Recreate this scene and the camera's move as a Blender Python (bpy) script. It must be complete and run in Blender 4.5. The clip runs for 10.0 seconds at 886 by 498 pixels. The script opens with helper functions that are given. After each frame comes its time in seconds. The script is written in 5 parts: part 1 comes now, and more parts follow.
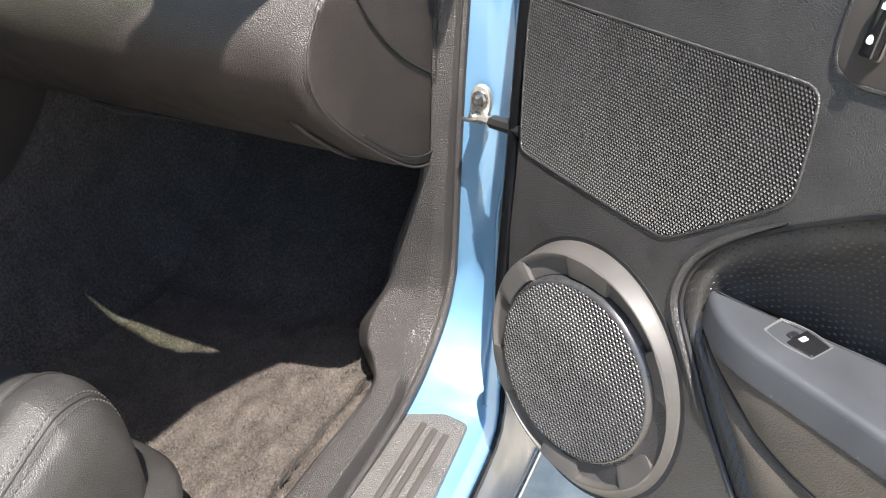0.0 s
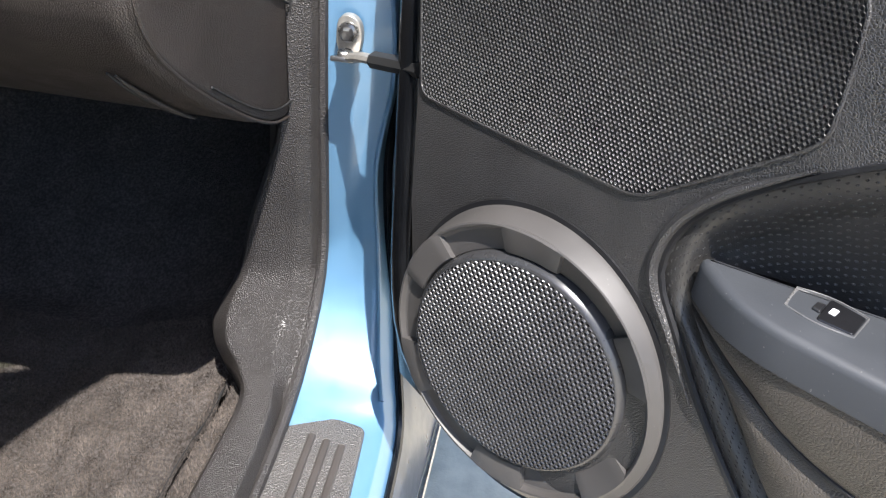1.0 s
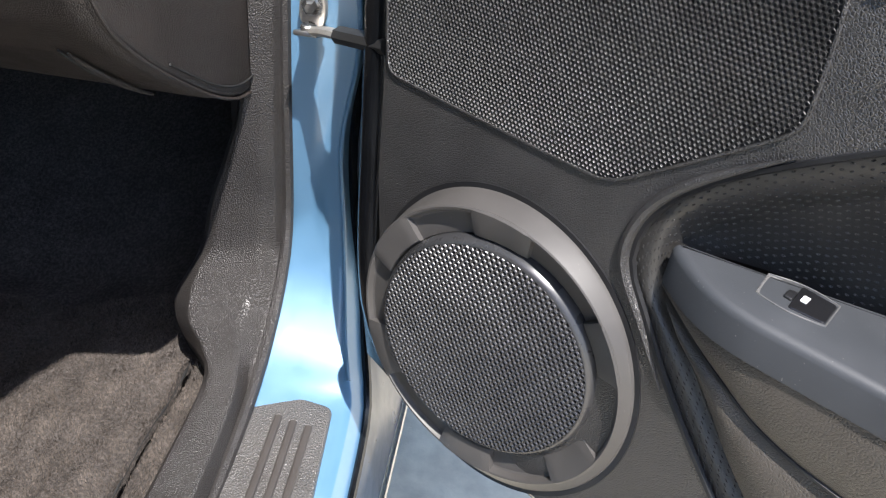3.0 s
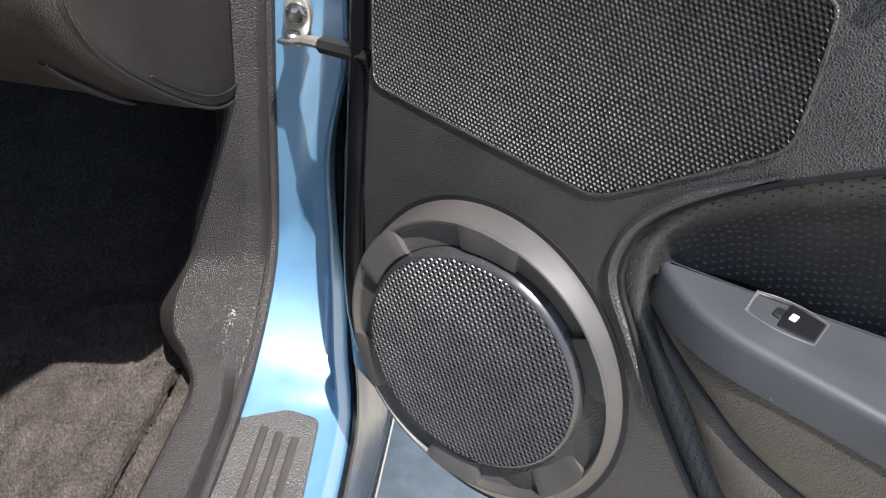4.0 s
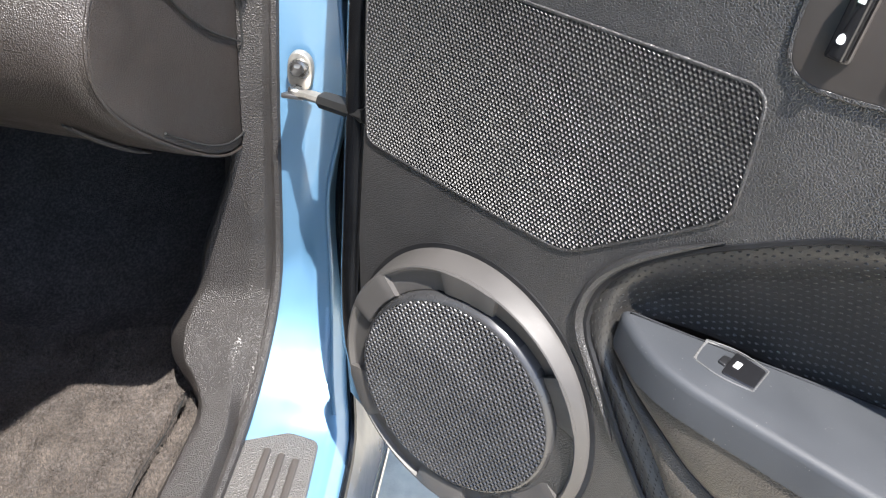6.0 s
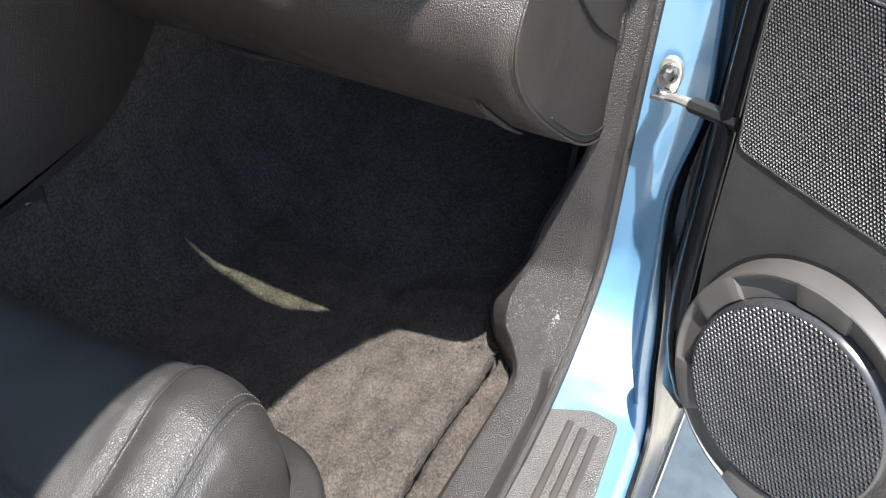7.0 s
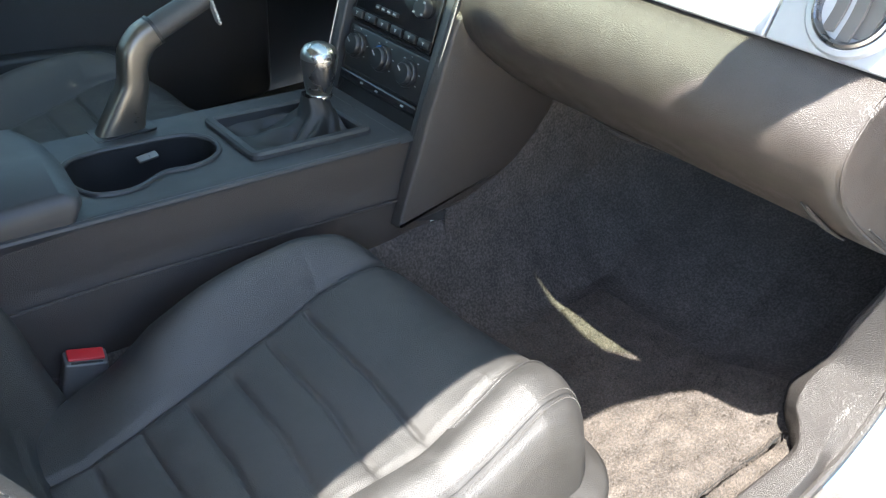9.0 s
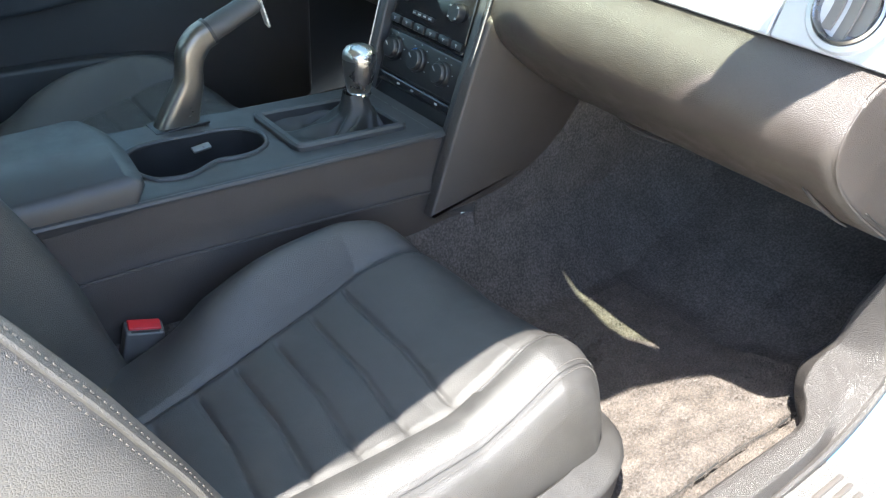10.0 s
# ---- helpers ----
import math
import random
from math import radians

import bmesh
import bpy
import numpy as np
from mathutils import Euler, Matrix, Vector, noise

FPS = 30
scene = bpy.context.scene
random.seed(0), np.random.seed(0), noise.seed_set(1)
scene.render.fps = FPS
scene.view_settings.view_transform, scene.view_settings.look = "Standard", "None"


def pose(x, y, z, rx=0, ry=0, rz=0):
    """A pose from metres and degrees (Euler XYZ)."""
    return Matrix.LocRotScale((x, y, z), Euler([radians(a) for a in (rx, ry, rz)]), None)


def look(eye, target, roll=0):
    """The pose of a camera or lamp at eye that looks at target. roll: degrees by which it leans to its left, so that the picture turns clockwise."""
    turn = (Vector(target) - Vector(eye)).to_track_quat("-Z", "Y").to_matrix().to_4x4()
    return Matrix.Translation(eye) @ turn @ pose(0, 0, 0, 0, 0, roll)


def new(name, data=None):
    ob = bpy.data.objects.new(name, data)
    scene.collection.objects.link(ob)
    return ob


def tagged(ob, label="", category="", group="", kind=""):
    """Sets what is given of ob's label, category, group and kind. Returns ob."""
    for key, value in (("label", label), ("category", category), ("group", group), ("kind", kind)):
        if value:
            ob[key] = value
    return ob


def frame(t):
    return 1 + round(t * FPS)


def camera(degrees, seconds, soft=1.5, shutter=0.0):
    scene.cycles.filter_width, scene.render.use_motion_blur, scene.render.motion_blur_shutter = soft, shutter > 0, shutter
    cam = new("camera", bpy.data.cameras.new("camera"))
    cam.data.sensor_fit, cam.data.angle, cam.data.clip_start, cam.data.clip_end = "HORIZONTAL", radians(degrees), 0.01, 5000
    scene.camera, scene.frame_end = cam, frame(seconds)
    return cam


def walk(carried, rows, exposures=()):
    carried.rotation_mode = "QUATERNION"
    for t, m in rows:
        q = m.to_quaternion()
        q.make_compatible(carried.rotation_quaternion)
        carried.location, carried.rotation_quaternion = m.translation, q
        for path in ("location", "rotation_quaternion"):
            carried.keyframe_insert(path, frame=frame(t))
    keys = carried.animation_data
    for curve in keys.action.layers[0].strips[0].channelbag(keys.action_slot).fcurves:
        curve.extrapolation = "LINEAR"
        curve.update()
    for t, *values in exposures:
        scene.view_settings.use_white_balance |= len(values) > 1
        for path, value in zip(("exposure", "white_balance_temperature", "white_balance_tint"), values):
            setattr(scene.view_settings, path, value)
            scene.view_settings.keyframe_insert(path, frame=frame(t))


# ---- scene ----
cam = camera(53.8, 10.0, soft=1.2)
METRES, BASE = 0.72, pose(0.98, 0.0, 0.98, -30.88, -1.48, 23.82)
ROWS = [
    (0.0, 0.0, 0.0, 0.0, 0.0, -0.0, 0.0),
    (0.5, -0.0623, 0.1742, 0.0292, -10.33, -2.41, 4.33),
    (1.0, -0.0783, 0.2241, 0.0358, -12.98, -4.56, 4.8),
    (1.5, -0.084, 0.2366, 0.0407, -13.86, -5.8, 4.81),
    (2.0, -0.0841, 0.2392, 0.0412, -14.6, -6.53, 4.78),
    (2.5, -0.0796, 0.2364, 0.0459, -14.96, -6.88, 4.72),
    (4.0, -0.0693, 0.249, 0.0668, -15.99, -7.58, 4.88),
    (4.5, -0.0658, 0.2348, 0.0912, -16.2, -7.39, 4.82),
    (5.0, -0.0484, 0.1982, 0.1436, -16.84, -7.15, 5.31),
    (5.2, -0.0449, 0.1914, 0.1492, -17.19, -7.11, 5.68),
    (6.3, -0.072, 0.1663, 0.0933, -12.03, -7, 2.88),
    (6.5, -0.0947, 0.1603, 0.0904, -8.57, -6.98, 1.19),
    (7.0, -0.1785, 0.1205, 0.099, 1.77, -6.62, -3.07),
    (7.5, -0.1904, 0.0329, 0.1131, 11.49, -6.23, -7.94),
    (8.0, -0.174, -0.039, 0.1197, 16.83, -5.08, -10.35),
    (8.5, -0.1697, -0.0993, 0.1029, 20.83, -4.9, -12.35),
    (9.0, -0.1431, -0.1547, 0.0761, 23.83, -4.88, -13.79),
    (9.5, -0.1173, -0.2045, 0.0592, 25.36, -4.76, -14.21),
    (10.0, -0.0845, -0.2491, 0.0375, 26.06, -4.45, -14.36),
]
walk(cam, [(t, BASE @ pose(METRES * x, METRES * y, METRES * z, 90 + pitch, roll, yaw)) for t, x, y, z, yaw, pitch, roll in ROWS],
     [(0.0, 1.88, 6200, 11), (0.5, 1.76, 6000, 12), (1.0, 1.45, 5950, 12), (2.5, 1.24, 5950, 12), (4.0, 1.26, 5950, 12), (5.0, 1.98, 5950, 11), (6.5, 1.72, 6000, 11),
      (7.0, 1.86, 5950, 9), (7.5, 2.32, 6250, 9), (8.0, 2.66, 6300, 9), (9.0, 3.08, 6100, 8), (10.0, 3.3, 6050, 8)])

# world, sun
world = bpy.data.worlds.new("sky")
scene.world = world
world.use_nodes = True
SUN = Vector((0.20, -0.38, 1.0)).normalized()
wn = world.node_tree
sky = wn.nodes.new("ShaderNodeTexSky")
sky.sky_type, sky.sun_disc = "NISHITA", False
sky.air_density, sky.dust_density, sky.ozone_density = 1.0, 1.2, 1.0
sky.sun_elevation = math.asin(SUN.z)
sky.sun_rotation = math.atan2(SUN.x, SUN.y)
wn.links.new(sky.outputs["Color"], wn.nodes["Background"].inputs["Color"])
wn.nodes["Background"].inputs["Strength"].default_value = 0.132
lamp = bpy.data.lights.new("sun", "SUN")
lamp.energy, lamp.angle, lamp.color = 5.0, radians(0.55), (1.0, 0.915, 0.80)
sun = new("sun", lamp)
sun.matrix_world = look(SUN * 20, (0, 0, 0))


# ---- materials ----
def material(name, color, rough=0.5, metal=0.0, coat=0.0, spec=0.5, vary=0.25, scale=30.0, grain=None, grain_scale=900.0,
             bump=0.3, dist=0.0006, second=None, stain=6.0, speck=0.0):
    """Principled surface with colour variation at two scales and a relief: 'pebble', 'leather', 'fine', 'fibre' or None."""
    m = bpy.data.materials.new(name)
    m.use_nodes = True
    nt = m.node_tree
    b = nt.nodes["Principled BSDF"]
    b.inputs["Roughness"].default_value = rough
    b.inputs["Metallic"].default_value = metal
    b.inputs["Coat Weight"].default_value = coat
    b.inputs["Coat Roughness"].default_value = 0.06
    b.inputs["Specular IOR Level"].default_value = spec
    co = nt.nodes.new("ShaderNodeTexCoord")

    def noise_tex(s, detail=4.0, rough_=0.6):
        n = nt.nodes.new("ShaderNodeTexNoise")
        n.inputs["Scale"].default_value, n.inputs["Detail"].default_value, n.inputs["Roughness"].default_value = s, detail, rough_
        nt.links.new(co.outputs["Object"], n.inputs["Vector"])
        return n

    def ramp(src, lo, hi, a, c):
        r = nt.nodes.new("ShaderNodeMapRange")
        r.inputs["From Min"].default_value, r.inputs["From Max"].default_value = lo, hi
        r.inputs["To Min"].default_value, r.inputs["To Max"].default_value = a, c
        nt.links.new(src, r.inputs["Value"])
        return r.outputs["Result"]

    big, small = noise_tex(stain), noise_tex(scale, 6.0)
    v1 = ramp(big.outputs["Fac"], 0.3, 0.7, 1 - vary * 0.6, 1 + vary * 0.6)
    v2 = ramp(small.outputs["Fac"], 0.3, 0.7, 1 - vary, 1 + vary)
    mul = nt.nodes.new("ShaderNodeMath")
    mul.operation = "MULTIPLY"
    nt.links.new(v1, mul.inputs[0])
    nt.links.new(v2, mul.inputs[1])
    mix = nt.nodes.new("ShaderNodeMix")
    mix.data_type = "RGBA"
    mix.inputs["A"].default_value = (*color, 1)
    mix.inputs["B"].default_value = (*(second or color), 1)
    nt.links.new(ramp(small.outputs["Fac"], 0.42, 0.62, 0, 1), mix.inputs["Factor"])
    sc = nt.nodes.new("ShaderNodeVectorMath")
    sc.operation = "SCALE"
    nt.links.new(mix.outputs["Result"], sc.inputs[0])
    nt.links.new(mul.outputs[0], sc.inputs["Scale"])
    color_out = sc.outputs["Vector"]
    if speck:
        dust = noise_tex(520.0, 2.0)
        m2 = nt.nodes.new("ShaderNodeMix")
        m2.data_type = "RGBA"
        m2.inputs["B"].default_value = (0.5, 0.48, 0.44, 1)
        nt.links.new(color_out, m2.inputs["A"])
        nt.links.new(ramp(dust.outputs["Fac"], 0.72, 0.78, 0, speck), m2.inputs["Factor"])
        color_out = m2.outputs["Result"]
    nt.links.new(color_out, b.inputs["Base Color"])
    nt.links.new(ramp(small.outputs["Fac"], 0.3, 0.7, max(0.02, rough - 0.08), min(1, rough + 0.08)), b.inputs["Roughness"])
    if grain:
        bp = nt.nodes.new("ShaderNodeBump")
        bp.inputs["Strength"].default_value, bp.inputs["Distance"].default_value = bump, dist
        if grain in ("pebble", "leather"):
            vo = nt.nodes.new("ShaderNodeTexVoronoi")
            vo.inputs["Scale"].default_value = grain_scale
            warp = noise_tex(grain_scale * 0.4, 2.0)
            add = nt.nodes.new("ShaderNodeVectorMath")
            add.operation = "MULTIPLY_ADD"
            add.inputs[1].default_value = (0.6 / grain_scale,) * 3
            nt.links.new(warp.outputs["Color"], add.inputs[0])
            nt.links.new(co.outputs["Object"], add.inputs[2])
            nt.links.new(add.outputs["Vector"], vo.inputs["Vector"])
            if grain == "leather":
                vo.feature = "DISTANCE_TO_EDGE"
                h = ramp(vo.outputs["Distance"], 0.0, 0.25, 0, 1)
            else:
                h = ramp(vo.outputs["Distance"], 0.0, 0.7, 1, 0)
        else:
            h = noise_tex(grain_scale, 8.0 if grain == "fibre" else 3.0, 0.75).outputs["Fac"]
        nt.links.new(h, bp.inputs["Height"])
        nt.links.new(bp.outputs["Normal"], b.inputs["Normal"])
    return m


DASH = material("grained_brown_plastic", (0.036, 0.0300, 0.0265), 0.38, grain="pebble", grain_scale=950, bump=0.55, dist=0.0009, vary=0.12)
TRIM = material("sill_plastic", (0.031, 0.0280, 0.0262), 0.37, grain="pebble", grain_scale=780, bump=0.72, dist=0.0011, vary=0.08)
DARK = material("charcoal_plastic", (0.03, 0.03, 0.031), 0.5, grain="fine", grain_scale=900, bump=0.2, vary=0.15)
BLACK = material("black_plastic", (0.012, 0.012, 0.013), 0.42, vary=0.2)
GLOSS = material("gloss_black_plastic", (0.01, 0.01, 0.011), 0.14, vary=0.1)
VINYL = material("door_vinyl", (0.026, 0.0245, 0.0238), 0.42, spec=0.8, grain="leather", grain_scale=640, bump=0.52, dist=0.0006, vary=0.15, speck=0.25)
ARMREST = material("soft_grey_plastic", (0.036, 0.039, 0.044), 0.55, grain="fine", grain_scale=1200, bump=0.15, vary=0.08, speck=0.3)
POD = material("pod_plastic", (0.062, 0.058, 0.055), 0.50, spec=0.45, grain="fine", grain_scale=1500, bump=0.15, vary=0.08, speck=0.15)
MESH = material("grille_metal", (0.048, 0.048, 0.050), 0.26, metal=0.35, vary=0.12)
PERF = material("perforated_leather", (0.026, 0.025, 0.024), 0.36, grain="leather", grain_scale=600, bump=0.15, dist=0.0004, vary=0.15)
LEATHER = material("black_leather", (0.026, 0.0240, 0.0222), 0.52, spec=0.8, grain="leather", grain_scale=560, bump=0.42, dist=0.0007, vary=0.14)
LEATHER_SOFT = material("padded_vinyl", (0.052, 0.046, 0.039), 0.44, grain="leather", grain_scale=520, bump=0.34, dist=0.0006, vary=0.15)
PERF_RIM = material("perforation_rim", (0.032, 0.031, 0.030), 0.24, vary=0.2, scale=400)
STITCH = material("grey_thread", (0.052, 0.048, 0.044), 0.8, vary=0.2, scale=800)
PAINT = material("blue_metallic_paint", (0.105, 0.222, 0.355), 0.42, metal=0.2, spec=0.9, coat=0.4, vary=0.015, scale=60)
RUBBER = material("black_rubber", (0.014, 0.014, 0.014), 0.6, vary=0.2)
CHROME = material("chrome", (0.75, 0.75, 0.74), 0.12, metal=1.0, vary=0.08)
STEEL = material("brushed_steel", (0.5, 0.5, 0.49), 0.28, metal=1.0, vary=0.15, scale=200)
DARKSTEEL = material("satin_metal", (0.2, 0.195, 0.19), 0.3, metal=0.9, vary=0.1)
ZINC = material("zinc_plate", (0.45, 0.43, 0.39), 0.36, metal=0.7, vary=0.2, scale=200)
VANE = material("grey_brown_plastic", (0.13, 0.118, 0.108), 0.45, vary=0.06)
LEVERMETAL = material("satin_bronze_metal", (0.13, 0.118, 0.102), 0.34, metal=0.75, vary=0.06)
SILVER = material("satin_silver_panel", (0.36, 0.37, 0.39), 0.38, metal=0.35, vary=0.05)
CARPET = material("worn_carpet", (0.072, 0.064, 0.059), 0.95, spec=0.1, grain="fibre", grain_scale=420, bump=1.0, dist=0.003, vary=0.27,
                  scale=300, second=(0.104, 0.092, 0.084), stain=26.0)
FIBRE = material("carpet_fibre", (0.088, 0.075, 0.065), 0.95, spec=0.1, vary=0.28, scale=340, second=(0.128, 0.108, 0.092), stain=26.0)
CONCRETE = material("concrete", (0.66, 0.60, 0.47), 0.9, spec=0.2, grain="fine", grain_scale=60, bump=0.4, dist=0.003, vary=0.2, scale=18, stain=2.0)
HOUSING = material("grey_buckle_plastic", (0.09, 0.087, 0.083), 0.5, grain="fine", grain_scale=1200, bump=0.15, vary=0.1)
SEAL = material("door_seal_rubber", (0.006, 0.0065, 0.0075), 0.16, vary=0.2, scale=60)
SWITCH = material("pale_switch_plastic", (0.13, 0.128, 0.126), 0.3, metal=0.2, vary=0.06)
# body blue darkened: the rocker's deep shade is put into this colour
SHADED_PAINT = material("shaded_blue_paint", (0.022, 0.036, 0.062), 0.34, vary=0.1)
BEZEL = material("satin_bezel_plastic", (0.050, 0.044, 0.040), 0.40, grain="fine", grain_scale=1500, bump=0.12, vary=0.06)
MESH_FINE = material("fine_grille_metal", (0.022, 0.022, 0.0225), 0.38, metal=0.2, vary=0.12)
SCUFF = material("scuff_plastic", (0.088, 0.083, 0.078), 0.34, grain="pebble", grain_scale=620, bump=0.9, dist=0.0012, vary=0.1)
KNOBCAP = material("polished_knob_cap", (0.42, 0.42, 0.41), 0.3, metal=1.0, vary=0.02)
RED = material("red_plastic", (0.45, 0.02, 0.025), 0.4, vary=0.08)
PRINT = material("pale_grey_print", (0.30, 0.31, 0.31), 0.5, vary=0.03)
WHITE = material("white_print", (0.8, 0.8, 0.8), 0.5, vary=0.03)
HEADLINER = material("headliner", (0.2, 0.2, 0.2), 0.95, vary=0.1)
BLUEPRINT = material("blue_print", (0.03, 0.12, 0.35), 0.4, vary=0.05)
LENS = material("dark_display", (0.01, 0.012, 0.012), 0.1, vary=0.05)

GLASS = bpy.data.materials.new("tinted_glass")
GLASS.use_nodes = True
gt = GLASS.node_tree
gt.nodes.remove(gt.nodes["Principled BSDF"])
g_t, g_g, g_m = (gt.nodes.new("ShaderNode" + k) for k in ("BsdfTransparent", "BsdfGlossy", "MixShader"))
g_t.inputs["Color"].default_value = (0.82, 0.865, 0.77, 1)
g_g.inputs["Roughness"].default_value = 0.02
g_m.inputs[0].default_value = 0.05
gt.links.new(g_t.outputs[0], g_m.inputs[1])
gt.links.new(g_g.outputs[0], g_m.inputs[2])
gt.links.new(g_m.outputs[0], gt.nodes["Material Output"].inputs["Surface"])


# ---- mesh helpers ----
def part(name, bm, mat, parent=None, label="", sharp=38, at=None):
    """One mesh object from a bmesh, under a thing or a part."""
    bmesh.ops.recalc_face_normals(bm, faces=bm.faces[:])
    me = bpy.data.meshes.new(name)
    bm.to_mesh(me)
    bm.free()
    me.materials.append(mat)
    for p in me.polygons:
        p.use_smooth = True
    me.set_sharp_from_angle(angle=radians(sharp))
    ob = new(name, me)
    ob.parent = parent
    if at is not None:
        ob.matrix_basis = at
    return tagged(ob, label=label)


def thing(name, label, category, m=None, group=""):
    ob = new(name)
    ob.empty_display_size = 0.05
    if m is not None:
        ob.matrix_basis = m
    return tagged(ob, label=label, category=category, group=group)


def structure(name, bm, mat, label, category, sharp=38):
    return tagged(part(name, bm, mat, None, label, sharp), category=category, kind="structure")


def smooth(points, rounds=2, closed=True):
    pts = [tuple(p) for p in points]
    for _ in range(rounds):
        out = [] if closed else [pts[0]]
        n = len(pts)
        for i in range(n if closed else n - 1):
            a, b = pts[i], pts[(i + 1) % n]
            out.append(tuple(0.75 * x + 0.25 * y for x, y in zip(a, b)))
            out.append(tuple(0.25 * x + 0.75 * y for x, y in zip(a, b)))
        pts = out if closed else out + [pts[-1]]
    return pts


def resample(points, n):
    """n points evenly along an open polyline."""
    p = np.array(points, float)
    d = np.concatenate([[0], np.cumsum(np.linalg.norm(np.diff(p, axis=0), axis=1))])
    s = np.linspace(0, d[-1], n)
    return np.stack([np.interp(s, d, p[:, k]) for k in range(p.shape[1])], 1)


def spline(points, n):
    """n points on a smooth curve through all the given ones, even from point to point."""
    p = np.array([tuple(q) for q in points], float)
    p = np.vstack([2 * p[0] - p[1], p, 2 * p[-1] - p[-2]])
    out = []
    for s in np.linspace(0, len(p) - 3, n):
        k = min(int(s), len(p) - 4)
        t = s - k
        a, b, c, d = p[k:k + 4]
        out.append(0.5 * (2 * b + (c - a) * t + (2 * a - 5 * b + 4 * c - d) * t * t + (3 * b - a - 3 * c + d) * t ** 3))
    return np.array(out)


def rounded(points, r, seg=4):
    """A polygon with its corners rounded to radius r."""
    p = [Vector(q) for q in points]
    out = []
    for i, c in enumerate(p):
        a, b = (p[i - 1] - c), (p[(i + 1) % len(p)] - c)
        k = min(r, a.length * 0.45, b.length * 0.45)
        s, e = c + a.normalized() * k, c + b.normalized() * k
        for q in range(seg + 1):
            t = q / seg
            out.append(tuple((1 - t) ** 2 * s + 2 * t * (1 - t) * c + t * t * e))
    return out


def rect(u0, v0, u1, v1, r):
    return rounded([(u0, v0), (u1, v0), (u1, v1), (u0, v1)], r)


def inset(loop, d):
    """A closed 2D loop moved inwards by d."""
    p = np.array(loop, float)
    if np.sum(p[:, 0] * np.roll(p[:, 1], -1) - np.roll(p[:, 0], -1) * p[:, 1]) < 0:
        d = -d
    t = np.roll(p, -1, 0) - np.roll(p, 1, 0)
    t /= np.maximum(np.linalg.norm(t, axis=1, keepdims=True), 1e-9)
    return p + d * np.stack([-t[:, 1], t[:, 0]], 1)


def rings(bm, loops, cap0=True, cap1=True, closed=True):
    """Skin through loops of equal length."""
    rows = [[bm.verts.new(Vector(p)) for p in loop] for loop in loops]
    n = len(rows[0])
    for a, b in zip(rows, rows[1:]):
        for i in range(n if closed else n - 1):
            j = (i + 1) % n
            bm.faces.new((a[i], a[j], b[j], b[i]))
    if closed and cap0:
        bm.faces.new(rows[0][::-1])
    if closed and cap1:
        bm.faces.new(rows[-1])
    return bm


def prism(loop, w0, w1, r=0.0, seg=3, bm=None, to=None):
    """A plate over a 2D loop from w0 to w1 with a rounded upper rim; to maps (u, v, w)."""
    bm = bm or bmesh.new()
    to = to or (lambda u, v, w: (u, v, w))
    loops = [[to(u, v, w0) for u, v in loop]]
    for k in range(seg + 1 if r else 1):
        a = k / seg * math.pi / 2 if r else 0
        lp = inset(loop, r * (1 - math.cos(a))) if r else loop
        loops.append([to(u, v, w1 - r + r * math.sin(a)) for u, v in lp])
    return rings(bm, loops)


def hoop(loop, width, w0, w1, bm=None, to=None, r=0.0012):
    """A raised frame that follows a 2D loop, width wide inwards."""
    bm = bm or bmesh.new()
    to = to or (lambda u, v, w: (u, v, w))
    prof = [(0, w0), (0, w1 - r), (r, w1), (width - r, w1), (width, w1 - r), (width, w0)]
    loops = [[to(u, v, w) for u, v in inset(loop, d)] for d, w in prof]
    return rings(bm, loops + [loops[0]], False, False)


def rbox(c, s, r=0.003, seg=2, bm=None, m=None):
    own = bm or bmesh.new()
    b2 = bmesh.new()
    bmesh.ops.create_cube(b2, size=1)
    bmesh.ops.scale(b2, vec=s, verts=b2.verts)
    if r:
        bmesh.ops.bevel(b2, geom=b2.edges[:], offset=min(r, min(s) * 0.45), segments=seg, profile=0.5, affect="EDGES")
    mat = Matrix.Translation(c) @ (m or Matrix())
    bmesh.ops.transform(b2, matrix=mat, verts=b2.verts)
    tmp = bpy.data.meshes.new("tmp")
    b2.to_mesh(tmp)
    b2.free()
    own.from_mesh(tmp)
    bpy.data.meshes.remove(tmp)
    return own


def tube(points, radius, seg=8, closed=False, bm=None, flat=1.0):
    """A round (or flattened) rod along points; radius may be a list."""
    bm = bm or bmesh.new()
    p = [Vector(q) for q in points]
    n = len(p)
    rad = radius if isinstance(radius, (list, tuple)) else [radius] * n
    up = None
    loops = []
    for i in range(n):
        a, b = (p[i - 1] if closed or i else p[i]), (p[(i + 1) % n] if closed or i < n - 1 else p[i])
        t = (b - a).normalized()
        if up is None:
            up = Vector((0, 0, 1)) if abs(t.z) < 0.9 else Vector((0, 1, 0))
        side = t.cross(up).normalized()
        up = side.cross(t).normalized()
        loops.append([p[i] + rad[i] * (math.cos(k / seg * 2 * math.pi) * side + flat * math.sin(k / seg * 2 * math.pi) * up) for k in range(seg)])
    if closed:
        return rings(bm, loops + [loops[0]], False, False)
    return rings(bm, loops)


def lathe(profile, seg=40, bm=None, m=None, a0=0.0, a1=2 * math.pi):
    """Turns (r, z) pairs about z; a closed solid where the profile ends at r = 0."""
    bm = bm or bmesh.new()
    m = m or Matrix()
    loops = [[m @ Vector((max(r, 1e-5) * math.cos(k / seg * 2 * math.pi), max(r, 1e-5) * math.sin(k / seg * 2 * math.pi), z)) for k in range(seg)] for r, z in profile]
    return rings(bm, loops, False, False)


